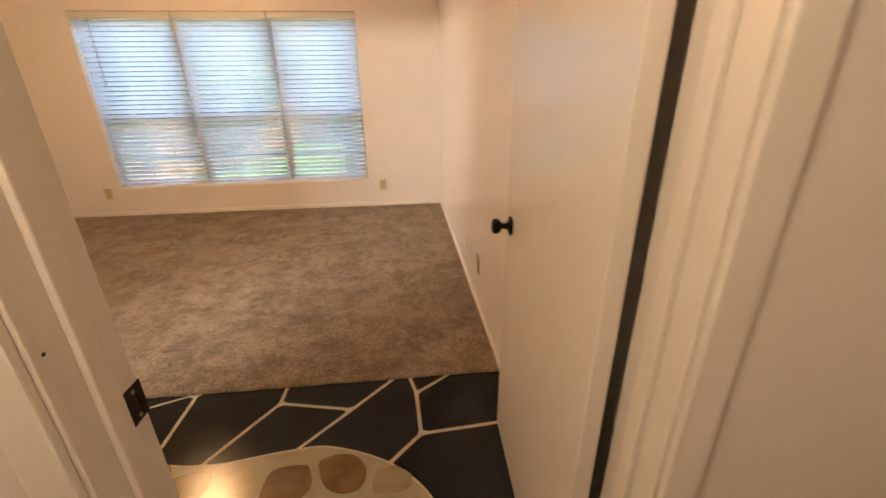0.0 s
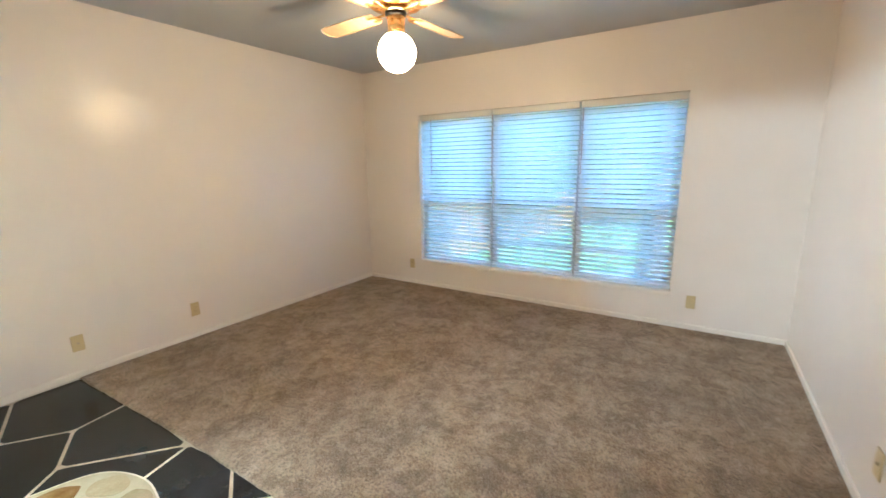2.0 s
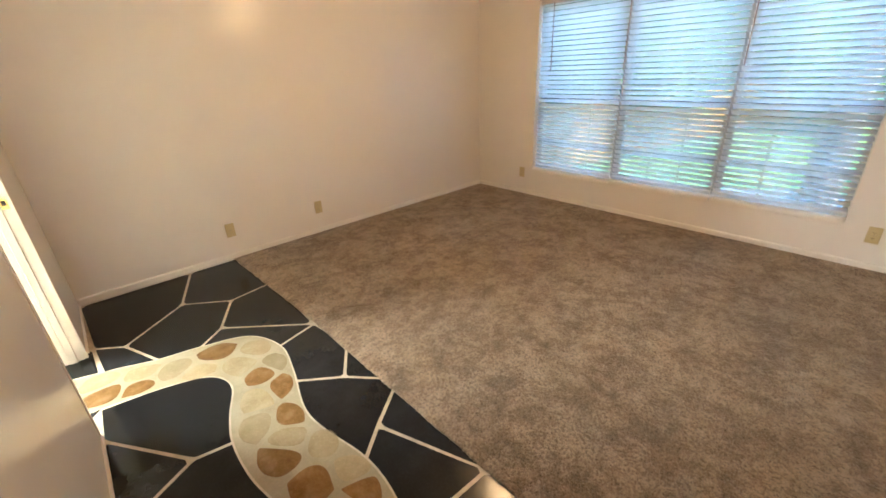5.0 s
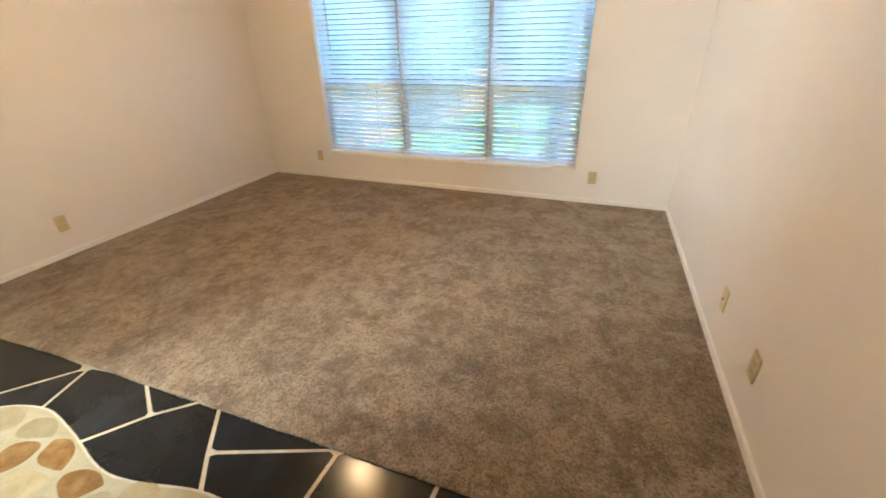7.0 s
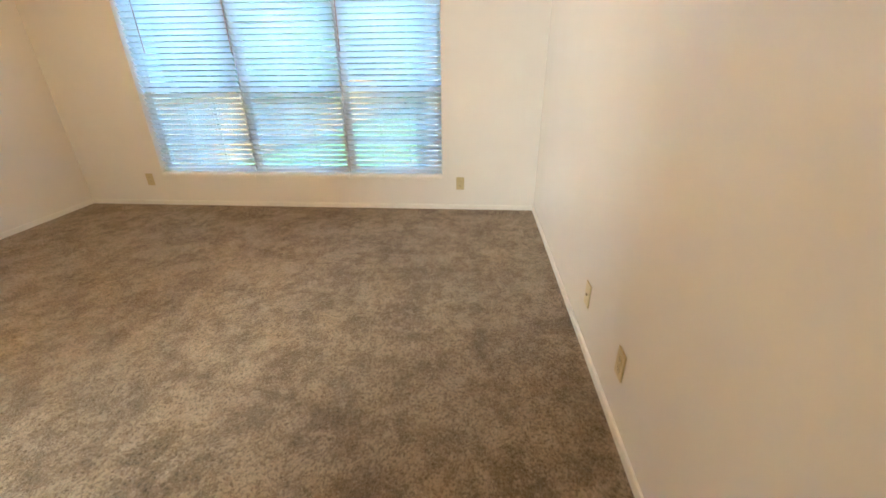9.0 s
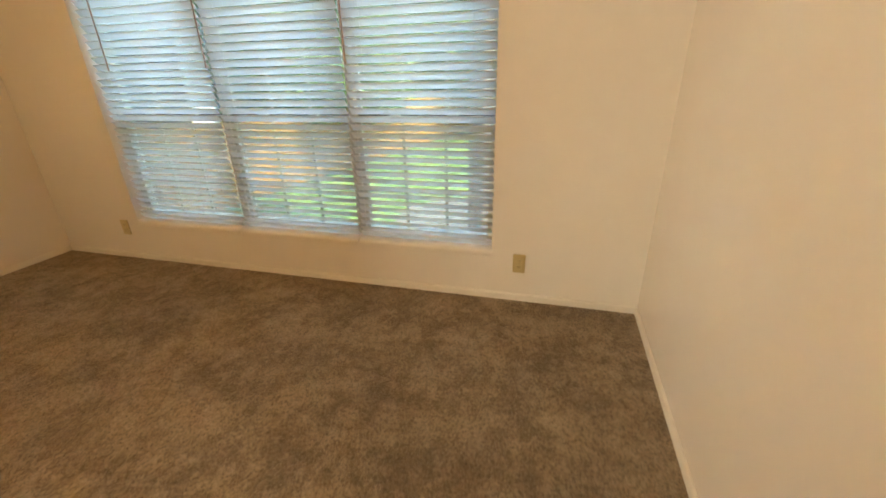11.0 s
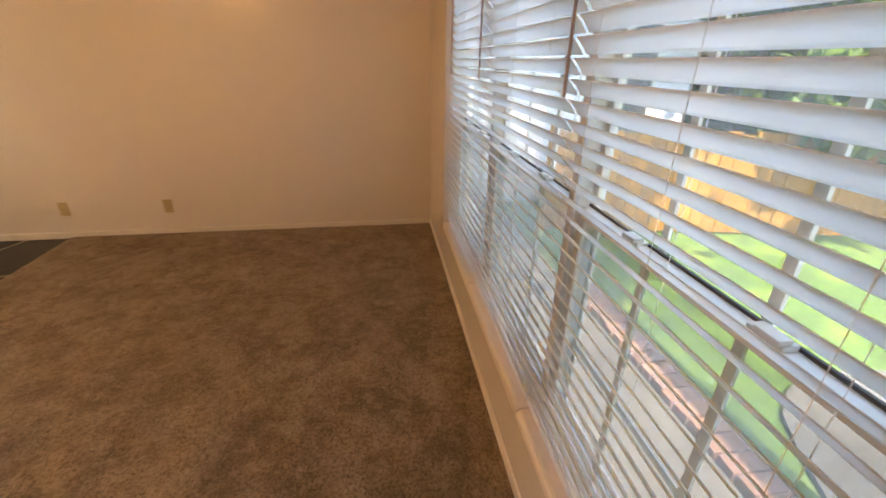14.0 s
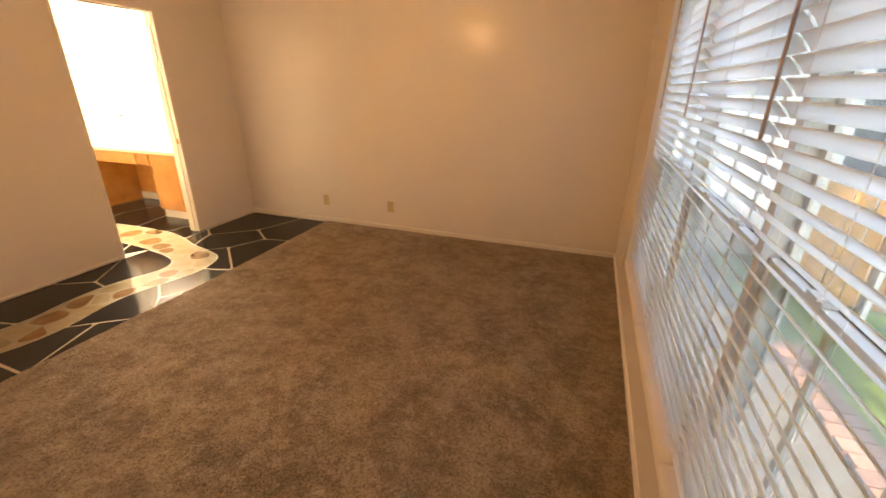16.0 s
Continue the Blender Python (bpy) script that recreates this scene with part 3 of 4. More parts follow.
def venetian_blind(x0, x1, wand_x):
    b = thing("venetian_blind", "white faux-wood venetian blind, lowered with slats half tilted", "blind", pose((x0 + x1) / 2, SLAT_Y, 0), "window blinds")
    half = (x1 - x0) / 2
    part("headrail", boxes((-half, -0.028, WZ1 - 0.060, half, 0.026, WZ1 - 0.003), bevel=0.002), VINYL, b)
    part("bottom_rail", boxes((-half, -0.0235, -0.006, half, 0.0235, 0.006), bevel=0.003), SLAT, b, at=pose(0, 0, WZ0 + 0.021, -TILT_DEG, 0, 0))
    me = mesh_of("slat", slat_mesh(2 * half - 0.004), SLAT, True)
    z, rng = WZ0 + 0.052, random.Random(int(x0 * 100))
    while z < WZ1 - 0.055:
        s = new("slat", me)
        s.parent = b
        s.matrix_basis = pose(rng.uniform(-0.0015, 0.0015), 0, z, rng.uniform(-0.4, 0.4), rng.uniform(-0.03, 0.03), 0)
        z += PITCH
    for k in (-0.72, 0.0, 0.72):
        for y in (-0.0200, 0.0200):
            part("ladder_cord", boxes((k * half - 0.0005, y - 0.0005, WZ0 + 0.03, k * half + 0.0005, y + 0.0005, WZ1 - 0.048)), CORD, b)
    if wand_x is not None:
        wx = wand_x - (x0 + x1) / 2
        wand = part("wand", lathe([(0.0035, 1.345), (0.0048, 1.352), (0.0042, 1.40), (0.0038, 1.93)], 10, pose(wx, -0.036, 0)), WAND_PLASTIC, b, "slim tan plastic tilt wand", True)
        part("hook", boxes((wx - 0.003, -0.038, 1.93, wx + 0.003, -0.026, 1.945)), WAND_PLASTIC, wand)


venetian_blind(WX0 + 0.008, MULL[0] - 0.008, -3.02)
venetian_blind(MULL[0] + 0.008, MULL[1] - 0.008, -2.265)
venetian_blind(MULL[1] + 0.008, WX1 - 0.008, -1.355)


# ---- wall plates ----
def wall_plate(m, label, blank=False):
    """A cover plate; local x across, z up, facing -y."""
    o = thing("outlet", label, "outlet", m, "wall plates")
    w, h = 0.071, 0.116
    part("plate", boxes((-w / 2, -0.0065, -h / 2, w / 2, 0.0, h / 2), bevel=0.003), IVORY, o)
    if blank:
        part("jack", lathe([(0.0062, 0.0), (0.0060, 0.007), (0.0035, 0.0075)], 16, pose(0, -0.006, 0, 90)), SCREW, o, "small metal coaxial jack")
        for z in (-0.042, 0.042):
            part("screw", lathe([(0.0034, 0), (0.0028, 0.0012)], 12, pose(0, -0.0062, z, 90)), IVORY, o)
        return o
    for z in (-0.0195, 0.0195):
        f = part("receptacle", boxes((-0.0165, -0.0090, z - 0.0145, 0.0165, -0.0060, z + 0.0145), bevel=0.0028), IVORY, o)
        # slots are not cut; dark pieces on the face paint their inner shade
        for x in (-0.0063, 0.0063):
            part("slot", boxes((x - 0.0012, -0.0094, z - 0.002, x + 0.0012, -0.0088, z + 0.0065)), SLOT_SHADE, f)
        part("ground_hole", lathe([(0.0024, 0), (0.0024, 0.0006)], 12, pose(0, -0.0088, z - 0.0075, 90)), SLOT_SHADE, f)
    part("screw", lathe([(0.0034, 0), (0.0028, 0.0012)], 12, pose(0, -0.0062, 0, 90)), SCREW, o)
    return o


ON_N, ON_W, ON_E = 0, 90, -90
wall_plate(pose(-3.323, YF - G, 0.265, 0, 0, ON_N), "ivory duplex outlet on the wall beside the window")
wall_plate(pose(-0.370, YF - G, 0.260, 0, 0, ON_N), "ivory duplex outlet on the wall beside the window")
wall_plate(pose(XL + G, 2.44, 0.262, 0, 0, ON_W), "ivory duplex outlet low on the wall")
wall_plate(pose(XL + G, 1.642, 0.262, 0, 0, ON_W), "ivory cable plate low on the wall", True)
wall_plate(pose(XR - G, 2.32, 0.288, 0, 0, ON_E), "ivory duplex outlet low on the wall")
wall_plate(pose(XR - G, 2.80, 0.287, 0, 0, ON_E), "ivory cable plate low on the wall", True)


# ---- ceiling fan ----
def ceiling_fan(x, y, bottom):
    f = thing("ceiling_fan", "brass ceiling fan with pale wooden blades and a lit globe", "ceiling fan", pose(x, y, 0))
    r = 0.110
    gz = bottom + r
    rows = [(r * math.sin(math.pi * k / 20) + 0.0005, gz - r * math.cos(math.pi * k / 20)) for k in range(0, 18)]
    part("globe", lathe(rows, 32), GLOBE_GLASS, f, "white glass globe, lit", True)
    top = rows[-1][1]
    part("fitter", lathe([(0.040, top - 0.012), (0.050, top - 0.004), (0.052, top + 0.010), (0.048, top + 0.014)], 32), BRASS, f, "polished brass fitter", True)
    m0 = top + 0.013
    part("switch_housing", lathe([(0.046, m0), (0.050, m0 + 0.006), (0.050, m0 + 0.060), (0.047, m0 + 0.066), (0.054, m0 + 0.074), (0.052, m0 + 0.082)], 32), BRASS, f, "", True)
    part("vent_collar", lathe([(0.052, m0 + 0.081), (0.060, m0 + 0.084), (0.064, m0 + 0.100), (0.060, m0 + 0.103)], 32), BRONZE, f, "dark vented collar", True)
    part("flywheel", lathe([(0.060, m0 + 0.102), (0.074, m0 + 0.105), (0.080, m0 + 0.114), (0.072, m0 + 0.124)], 36), BRASS, f, "", True)
    part("motor", lathe([(0.072, m0 + 0.123), (0.132, m0 + 0.128), (0.150, m0 + 0.136), (0.154, m0 + 0.146), (0.154, m0 + 0.182), (0.146, m0 + 0.194), (0.100, m0 + 0.206), (0.030, m0 + 0.212)], 48), BRASS, f, "polished brass motor drum", True)
    part("downrod", lathe([(0.011, m0 + 0.211), (0.011, ZC - 0.030)], 16), BRONZE, f, "thin dark rod", True)
    part("canopy", lathe([(0.016, ZC - 0.052), (0.040, ZC - 0.044), (0.062, ZC - 0.022), (0.066, ZC - 0.001)], 32), BRASS, f, "", True)
    bz = m0 + 0.110
    for k in range(4):
        m = pose(0, 0, bz, 0, 0, 85 + 90 * k)
        iron = boxes((0.070, -0.011, -0.005, 0.150, 0.011, 0.001), (0.135, -0.030, -0.012, 0.165, 0.030, -0.006), (0.160, -0.040, -0.012, 0.205, -0.018, -0.007), (0.160, 0.018, -0.012, 0.205, 0.040, -0.007), bevel=0.002)
        holder = part("blade_iron", iron, BRASS, f, at=m)
        for sy in (-0.029, 0.029):
            part("screw", lathe([(0.005, -0.0145), (0.005, -0.0118)], 10, pose(0.188, sy, 0)), BRASS, holder)
        pts = [(0.158, -0.046), (0.170, -0.052), (0.34, -0.064), (0.56, -0.068), (0.612, -0.060), (0.634, -0.032), (0.638, 0.0), (0.634, 0.032), (0.612, 0.060), (0.56, 0.068), (0.34, 0.064), (0.170, 0.052), (0.158, 0.046)]
        part("blade", prism(pts, -0.006, 0.0, 0.0), BLADE, f, "pale wooden blade", at=m @ pose(0, 0, 0, 10, 0, 0))
    for dx, dy in ((0.052, -0.03), (-0.048, 0.034)):
        chain = part("pull_chain", lathe([(0.0012, bottom + 0.06), (0.0012, m0 + 0.02)], 8, pose(dx * 1.9, dy * 1.9, 0)), BRASS, f)
        part("pull_bead", lathe([(0.001, bottom + 0.035), (0.005, bottom + 0.045), (0.004, bottom + 0.058), (0.0015, bottom + 0.062)], 12, pose(dx * 1.9, dy * 1.9, 0)), BRASS, chain, "", True)


ceiling_fan(-1.98, 2.80, 1.99)


# ---- bathroom seen through the opening ----
def vanity():
    x0, x1, y0, y1, top = XL + 0.001, -3.44, -1.30, 0.40, 0.765
    v = thing("vanity_cabinet", "honey oak vanity cabinet with a kneehole", "cabinet")
    part("body", boxes((x0, -0.25, 0.10, x1 - 0.02, y1 - 0.08, top - 0.03), (x0, y0, top - 0.17, x1 - 0.02, -0.25, top - 0.03)), OAK, v)
    d = part("door", boxes((x1 - 0.02, -0.235, 0.12, x1, 0.19, top - 0.045), bevel=0.004), OAK, v)
    part("panel", boxes((x1, -0.18, 0.175, x1 + 0.004, 0.135, top - 0.10), bevel=0.003), OAK, d)
    for a, b in ((-1.26, -0.46), (-0.43, -0.26)):
        part("drawer_front", boxes((x1 - 0.02, a, top - 0.165, x1, b, top - 0.045), bevel=0.004), OAK, v)
    part("back_panel", boxes((x0, y0, 0.10, x0 + 0.012, -0.25, top - 0.17)), OAK, v)
    part("end_panel", boxes((x0, y0 - 0.02, 0.0, x1 - 0.02, y0, top - 0.03)), OAK, v)
    part("toe_kick", boxes((x0, -0.25, 0.0, x1 - 0.05, y1 - 0.08, 0.10)), TRIM_PAINT, v, "cream painted toe kick")
    c = thing("counter", "cream laminate counter with a low backsplash", "counter")
    part("slab", boxes((x0, y0 - 0.03, top - 0.029, x1 + 0.025, y1 + 0.04, top + 0.008), bevel=0.006), COUNTER, c)
    part("backsplash", boxes((x0, y0 - 0.03, top + 0.008, x0 + 0.02, y1 + 0.04, top + 0.105), bevel=0.004), COUNTER, c)
    baseboard("baseboard_bath", XL + 0.014, y0, XL + 0.014, -0.252, 0.012, (1, 0), 0.085)


vanity()


def vanity_light(y0, y1, z):
    l = thing("vanity_light", "lit bar of globe bulbs on the bathroom wall", "wall lamp")
    part("backplate", boxes((XL + 0.001, y0, z - 0.05, XL + 0.03, y1, z + 0.05), bevel=0.004), BRASS, l)
    n = 5
    for k in range(n):
        y = y0 + (y1 - y0) * (k + 0.5) / n
        part("bulb", lathe([(0.048 * math.sin(math.pi * j / 12) + 0.0006, 0.055 - 0.048 * math.cos(math.pi * j / 12)) for j in range(1, 13)], 20, pose(XL + 0.03, y, z, 0, 90, 0)), BATH_BULB, l, "lit globe bulb", True)


vanity_light(-1.20, -0.36, 2.08)
hook = thing("wall_hook", "small dark screw hook on the bathroom wall", "hook", pose(XL + 0.001, -1.32, 1.07, 0, 90, 0))
part("hook_base", lathe([(0.014, 0.0), (0.013, 0.006), (0.006, 0.010)], 16), BRONZE, hook)
part("hook_pin", lathe([(0.005, 0.010), (0.005, 0.030), (0.009, 0.034), (0.006, 0.040)], 12), BRONZE, hook)

# unseen lamp, added to stand in for light from the hall behind the walker
LAMP_Z = 2.045
pendant = thing("hall_standin_lamp", "unseen stand-in globe lamp on a thin brass stem, added for the hall's light", "pendant lamp", pose(-0.55, -0.05, 0))
part("canopy", lathe([(0.012, ZC - 0.035), (0.050, ZC - 0.022), (0.055, ZC - 0.001)], 24), BRASS, pendant)
part("stem", lathe([(0.006, LAMP_Z + 0.085), (0.006, ZC - 0.03)], 12), BRASS, pendant)
part("socket", lathe([(0.020, LAMP_Z + 0.060), (0.026, LAMP_Z + 0.066), (0.022, LAMP_Z + 0.086), (0.004, LAMP_Z + 0.090)], 20), BRASS, pendant)
part("globe", lathe([(0.065 * math.sin(math.pi * k / 14) + 0.0005, LAMP_Z - 0.065 * math.cos(math.pi * k / 14)) for k in range(13)], 24), HALL_DOME, pendant, "frosted glass globe, lit", True)


# ---- garden outside the window ----
GZ = -0.30
far = boxes((-120, YF + 0.18, GZ - 0.2, 120, 160, GZ))
structure("ground", far, GRASS, "mown lawn with dappled sun and shade painted into its colour", "lawn")


def outline_blob(cx, cy, rx, ry, seed, n=28):
    pts = []
    for k in range(n):
        a = 2 * math.pi * k / n
        w = 1 + 0.16 * noise.noise((math.cos(a) * 1.4 + seed, math.sin(a) * 1.4, seed))
        pts.append((cx + rx * w * math.cos(a), cy + ry * w * math.sin(a)))
    return pts


tagged(part("patio", prism(outline_blob(-0.7, 6.9, 1.3, 0.9, 3), GZ - 0.05, GZ + 0.03), CONCRETE), "pale worn concrete patio slab", "patio", kind="structure")


def fence(x0, x1, y, slope=0.0, h=1.75):
    f = thing("fence", "sunlit cedar board privacy fence", "fence", pose(x0, y, GZ, 0, 0, slope))
    run = x1 - x0
    rng = random.Random(int(y * 10))
    kinds = [mesh_of("board", boxes((0, 0, 0.03, 0.138, 0.018, h + dh)), FENCE_WOOD) for dh in (-0.02, 0.0, 0.015)]
    for z in (0.35, h - 0.3):
        part("rail", boxes((0, 0.018, z, run, 0.056, z + 0.085)), FENCE_WOOD, f)
    for k in range(int(run / 2.4) + 1):
        part("post", boxes((k * 2.4, 0.056, 0, k * 2.4 + 0.09, 0.146, h + 0.02)), FENCE_WOOD, f)
    for k in range(int(run / 0.145)):
        b = new("board", rng.choice(kinds))
        b.parent = f
        b.matrix_basis = pose(k * 0.145, rng.uniform(-0.004, 0.004), 0, 0, rng.uniform(-0.4, 0.4), 0)


fence(-4.45, 5.4, 6.0, 79.5, 1.10)
fence(-0.25, 18.0, 14.75, 2.0, 1.3)


def house_wing():
    """The neighbouring wing with lap siding under a deep porch roof."""
    h = thing("house_wing", "pale grey-blue sided house wing under a shady porch", "house")
    x, y0, y1, z1 = -5.5, YF + 0.2, 8.2, 2.75
    part("wall", boxes((x - 3.0, y0, GZ, x, y1, z1)), SIDING, h)
    lap = mesh_of("siding_board", boxes((0.0, y0, 0.0, 0.014, y1, 0.145)), SIDING)
    for k in range(int((z1 - GZ) / 0.15)):
        b = new("siding_board", lap)
        b.parent = h
        b.matrix_basis = pose(x, 0, GZ + 0.15 * k + 0.004, 0, -2.5, 0)
    part("roof", boxes((x - 3.4, y0, z1, x + 1.25, y1 + 0.4, z1 + 0.22)), ROOFING, h)
    w = part("window", boxes((x + 0.016, 6.7, 0.5, x + 0.05, 7.7, 1.9), bevel=0.004), VINYL, h)
    part("pane", boxes((x + 0.051, 6.76, 0.56, x + 0.053, 7.64, 1.84)), SASH_GASKET, w)
    part("door", boxes((x + 0.016, 5.4, GZ + 0.08, x + 0.05, 6.3, 1.85), bevel=0.004), TRIM_PAINT, h, "cream painted outer door")
    for y in (5.15,):
        part("porch_post", boxes((x + 1.05, y, GZ, x + 1.15, y + 0.10, z1), bevel=0.006), SIDING, h, "grey-blue porch post")


house_wing()


def tree(x, y, high, spread, seed, leaves=15000, girth=0.16, clear=0.26):
    rng = random.Random(seed)
    t = thing("tree", "leafy garden tree of a set that includes an unseen shade caster", "tree", pose(x, y, GZ), "garden trees")
    bm = bmesh.new()

    def limb(a, b, r0, r1):
        d = b - a
        m = Matrix.Translation((a + b) / 2) @ d.to_track_quat("Z", "Y").to_matrix().to_4x4()
        bmesh.ops.create_cone(bm, cap_ends=True, segments=8, radius1=r0, radius2=r1, depth=d.length, matrix=m)

    fork = Vector((rng.uniform(-0.2, 0.2), rng.uniform(-0.2, 0.2), high * clear))
    limb(Vector((0, 0, 0)), fork, girth, girth * 0.72)
    tips = []
    for k in range(8):
        a = 6.283 * k / 8 + rng.uniform(-0.3, 0.3)
        mid = fork + Vector((math.cos(a) * spread * 0.4, math.sin(a) * spread * 0.4, high * rng.uniform(0.05, 0.34)))
        limb(fork, mid, 0.085, 0.05)
        for j in range(3):
            tip = mid + Vector((math.cos(a + rng.uniform(-0.8, 0.8)) * spread * rng.uniform(0.2, 0.6), math.sin(a + rng.uniform(-0.8, 0.8)) * spread * rng.uniform(0.2, 0.6), high * rng.uniform(-0.16, 0.26)))
            limb(mid, tip, 0.045, 0.012)
            tips.append(tip)
    part("trunk", bm, BARK, t)
    verts, faces = [], []
    for k in range(leaves):
        c = rng.choice(tips)
        p = c + Vector((rng.gauss(0, 1), rng.gauss(0, 1), rng.gauss(0, 0.8))) * spread * 0.17
        if y + p.y < YF + 0.5:
            continue
        q = Euler((rng.uniform(-1.2, 1.2), rng.uniform(-1.2, 1.2), rng.uniform(0, 6.28))).to_matrix()
        s = rng.uniform(0.08, 0.17)
        n = len(verts)
        verts += [p + q @ Vector(v) * s for v in ((-1, 0, 0), (0, -0.45, 0.12), (1, 0, 0), (0, 0.45, 0.12))]
        faces += [(n, n + 1, n + 2), (n, n + 2, n + 3)]
    me = bpy.data.meshes.new("crown")
    me.from_pydata([tuple(v) for v in verts], [], faces)
    me.materials.append(LEAF)
    crown = new("crown", me)
    crown.parent = t


# the tree at (3.1, 7.9) stands out of view, added to dapple the patio
for k, (x, y, hh, sp) in enumerate([(-9.5, 9.5, 5.6, 2.6), (-6.6, 9.6, 4.6, 2.0), (-5.6, 13.0, 5.2, 2.4), (-3.2, 15.2, 4.8, 2.2), (-1.6, 17.6, 6.2, 2.6), (2.2, 17.2, 5.0, 2.4), (5.6, 18.4, 5.8, 2.6), (9.6, 18.0, 5.2, 2.6), (14.0, 19.0, 6.0, 2.8), (-4.9, 9.9, 4.8, 1.7), (3.1, 7.9, 6.2, 1.6), (-12.5, 13.5, 6.4, 2.8), (-8.2, 14.5, 6.0, 2.6), (-0.2, 19.5, 6.6, 2.8), (-5.2, 17.5, 6.6, 2.8)]):
    tree(x, y, hh, sp, 20 + k)
# trunk near the window; its high unseen crown is added for dappled shade
tree(-0.80, 5.98, 8.2, 1.5, 61, 5000, 0.14, 0.56)

tagged(part("garden_path", boxes((-6.0, YF + 0.185, GZ - 0.05, 3.0, YF + 1.05, GZ + 0.035), bevel=0.008), WALK), "pale sunlit concrete path along the house", "path", kind="structure")

edging = thing("brick_edging", "row of weathered bricks below the window", "edging", pose(-3.4, YF + 1.06, GZ))
brick_mesh = mesh_of("brick", boxes((0, 0, 0, 0.095, 0.20, 0.075), bevel=0.005), EDGING)
for k in range(34):
    b = new("brick", brick_mesh)
    b.parent = edging
    b.matrix_basis = pose(k * 0.105, 0.01 * math.sin(k * 2.1), 0, 0, 0, 2 * math.sin(k * 1.3))

# ---- flagstones ----
# nodes of the joints, named by the side that they lie on: c carpet, p path edge, w wall
NODE = {
    "w0": (-4.00, 1.275), "a": (-3.485, 1.105), "s2": (-3.19, 0.742), "wj": (-3.30, 0.60), "wc": (-4.00, 0.57), "cl": (-4.00, 1.66),
    "b": (-3.285, 1.37), "c1": (-3.34, 1.68), "s3": (-2.97, 1.215), "c2": (-2.585, 1.652), "c3": (-2.25, 1.69), "j1": (-2.02, 1.54), "c4": (-1.84, 1.70),
    "c5": (-1.79, 1.70), "j3": (-1.635, 1.485), "c6": (-1.155, 1.668), "c7": (-0.74, 1.71), "j5": (-0.75, 1.555), "j6": (-0.42, 1.48), "c8": (-0.21, 1.69),
}
NODE.update({
    "c9": (-0.17, 1.71), "j7": (-0.13, 1.55), "c10": (0.10, 1.71), "j8": (-0.12, 1.31), "w8": (0.30, 1.34), "cr": (0.30, 1.72), "wr": (0.30, 0.57),
    "k2": (-2.03, 0.84), "k3": (-2.42, 0.57), "k4": (-1.88, 0.57), "k5": (-2.66, 0.58), "m1": (-1.35, 0.57), "m2": (-0.85, 0.57),
})
FRONT = [(-3.05, -1.9), (-3.07, -1.2), (-3.08, -0.55), (-3.10, -0.13), (-3.08, 0.32), (-3.00, 0.61), (-2.90, 0.86), (-2.85, 1.07), (-2.75, 1.31), (-2.52, 1.405), (-2.27, 1.37),
         (-1.98, 1.295), (-1.80, 1.30), (-1.53, 1.355), (-1.31, 1.34), (-1.10, 1.265), (-0.90, 1.25), (-0.65, 1.28), (-0.48, 1.28), (-0.25, 1.18), (-0.10, 1.02), (-0.04, 0.80), (-0.05, 0.45), (-0.10, 0.0), (-0.05, -1.3)]
BACK = [(-2.69, -1.9), (-2.71, -1.2), (-2.72, -0.5), (-2.71, 0.13), (-2.68, 0.50), (-2.63, 0.80), (-2.54, 1.03), (-2.38, 1.10), (-2.17, 1.03),
        (-2.00, 0.99), (-1.77, 0.99), (-1.52, 1.03), (-1.30, 1.00), (-1.05, 0.91), (-0.80, 0.92), (-0.60, 0.91), (-0.46, 0.79), (-0.42, 0.45), (-0.45, 0.0), (-0.42, -1.3)]


def smooth_line(pts, steps=6):
    out = []
    for i in range(len(pts) - 1):
        p0, p1, p2, p3 = (Vector(pts[max(0, min(len(pts) - 1, i + d))]) for d in (-1, 0, 1, 2))
        for k in range(steps):
            u = k / steps
            out.append(tuple(0.5 * ((2 * p1) + (p2 - p0) * u + (2 * p0 - 5 * p1 + 4 * p2 - p3) * u * u + (3 * p1 - p0 - 3 * p2 + p3) * u ** 3)))
    return out + [pts[-1]]


EDGE_F, EDGE_B = smooth_line(FRONT), smooth_line(BACK)


def near(edge, p):
    return min(range(len(edge)), key=lambda i: (edge[i][0] - p[0]) ** 2 + (edge[i][1] - p[1]) ** 2)


def along(edge, p, q):
    i, j = near(edge, p), near(edge, q)
    return edge[i:j + 1] if i <= j else edge[j:i + 1][::-1]


def shrunk(poly, gap):
    """The outline drawn in by gap on every side."""
    area = sum(a[0] * b[1] - b[0] * a[1] for a, b in zip(poly, poly[1:] + poly[:1]))
    if area < 0:
        poly = poly[::-1]
    out, n = [], len(poly)
    for i in range(n):
        a, b, c = (Vector(poly[(i + d) % n]) for d in (-1, 0, 1))
        if (b - a).length < 1e-5 or (c - b).length < 1e-5:
            continue
        d1, d2 = (b - a).normalized(), (c - b).normalized()
        n1, n2 = Vector((-d1.y, d1.x)), Vector((-d2.y, d2.x))
        m = n1 + n2
        k = m.length_squared
        m = n1 if k < 0.05 else m * (2 / k)
        if m.length > 2.2:
            m = m.normalized() * 2.2
        out.append(tuple(b + m * gap))
    return out


def corner_cut(poly, times=1, q=0.25):
    for _ in range(times):
        out = []
        for a, b in zip(poly, poly[1:] + poly[:1]):
            a, b = Vector(a), Vector(b)
            out += [tuple(a.lerp(b, q)), tuple(a.lerp(b, 1 - q))]
        poly = out
    return poly


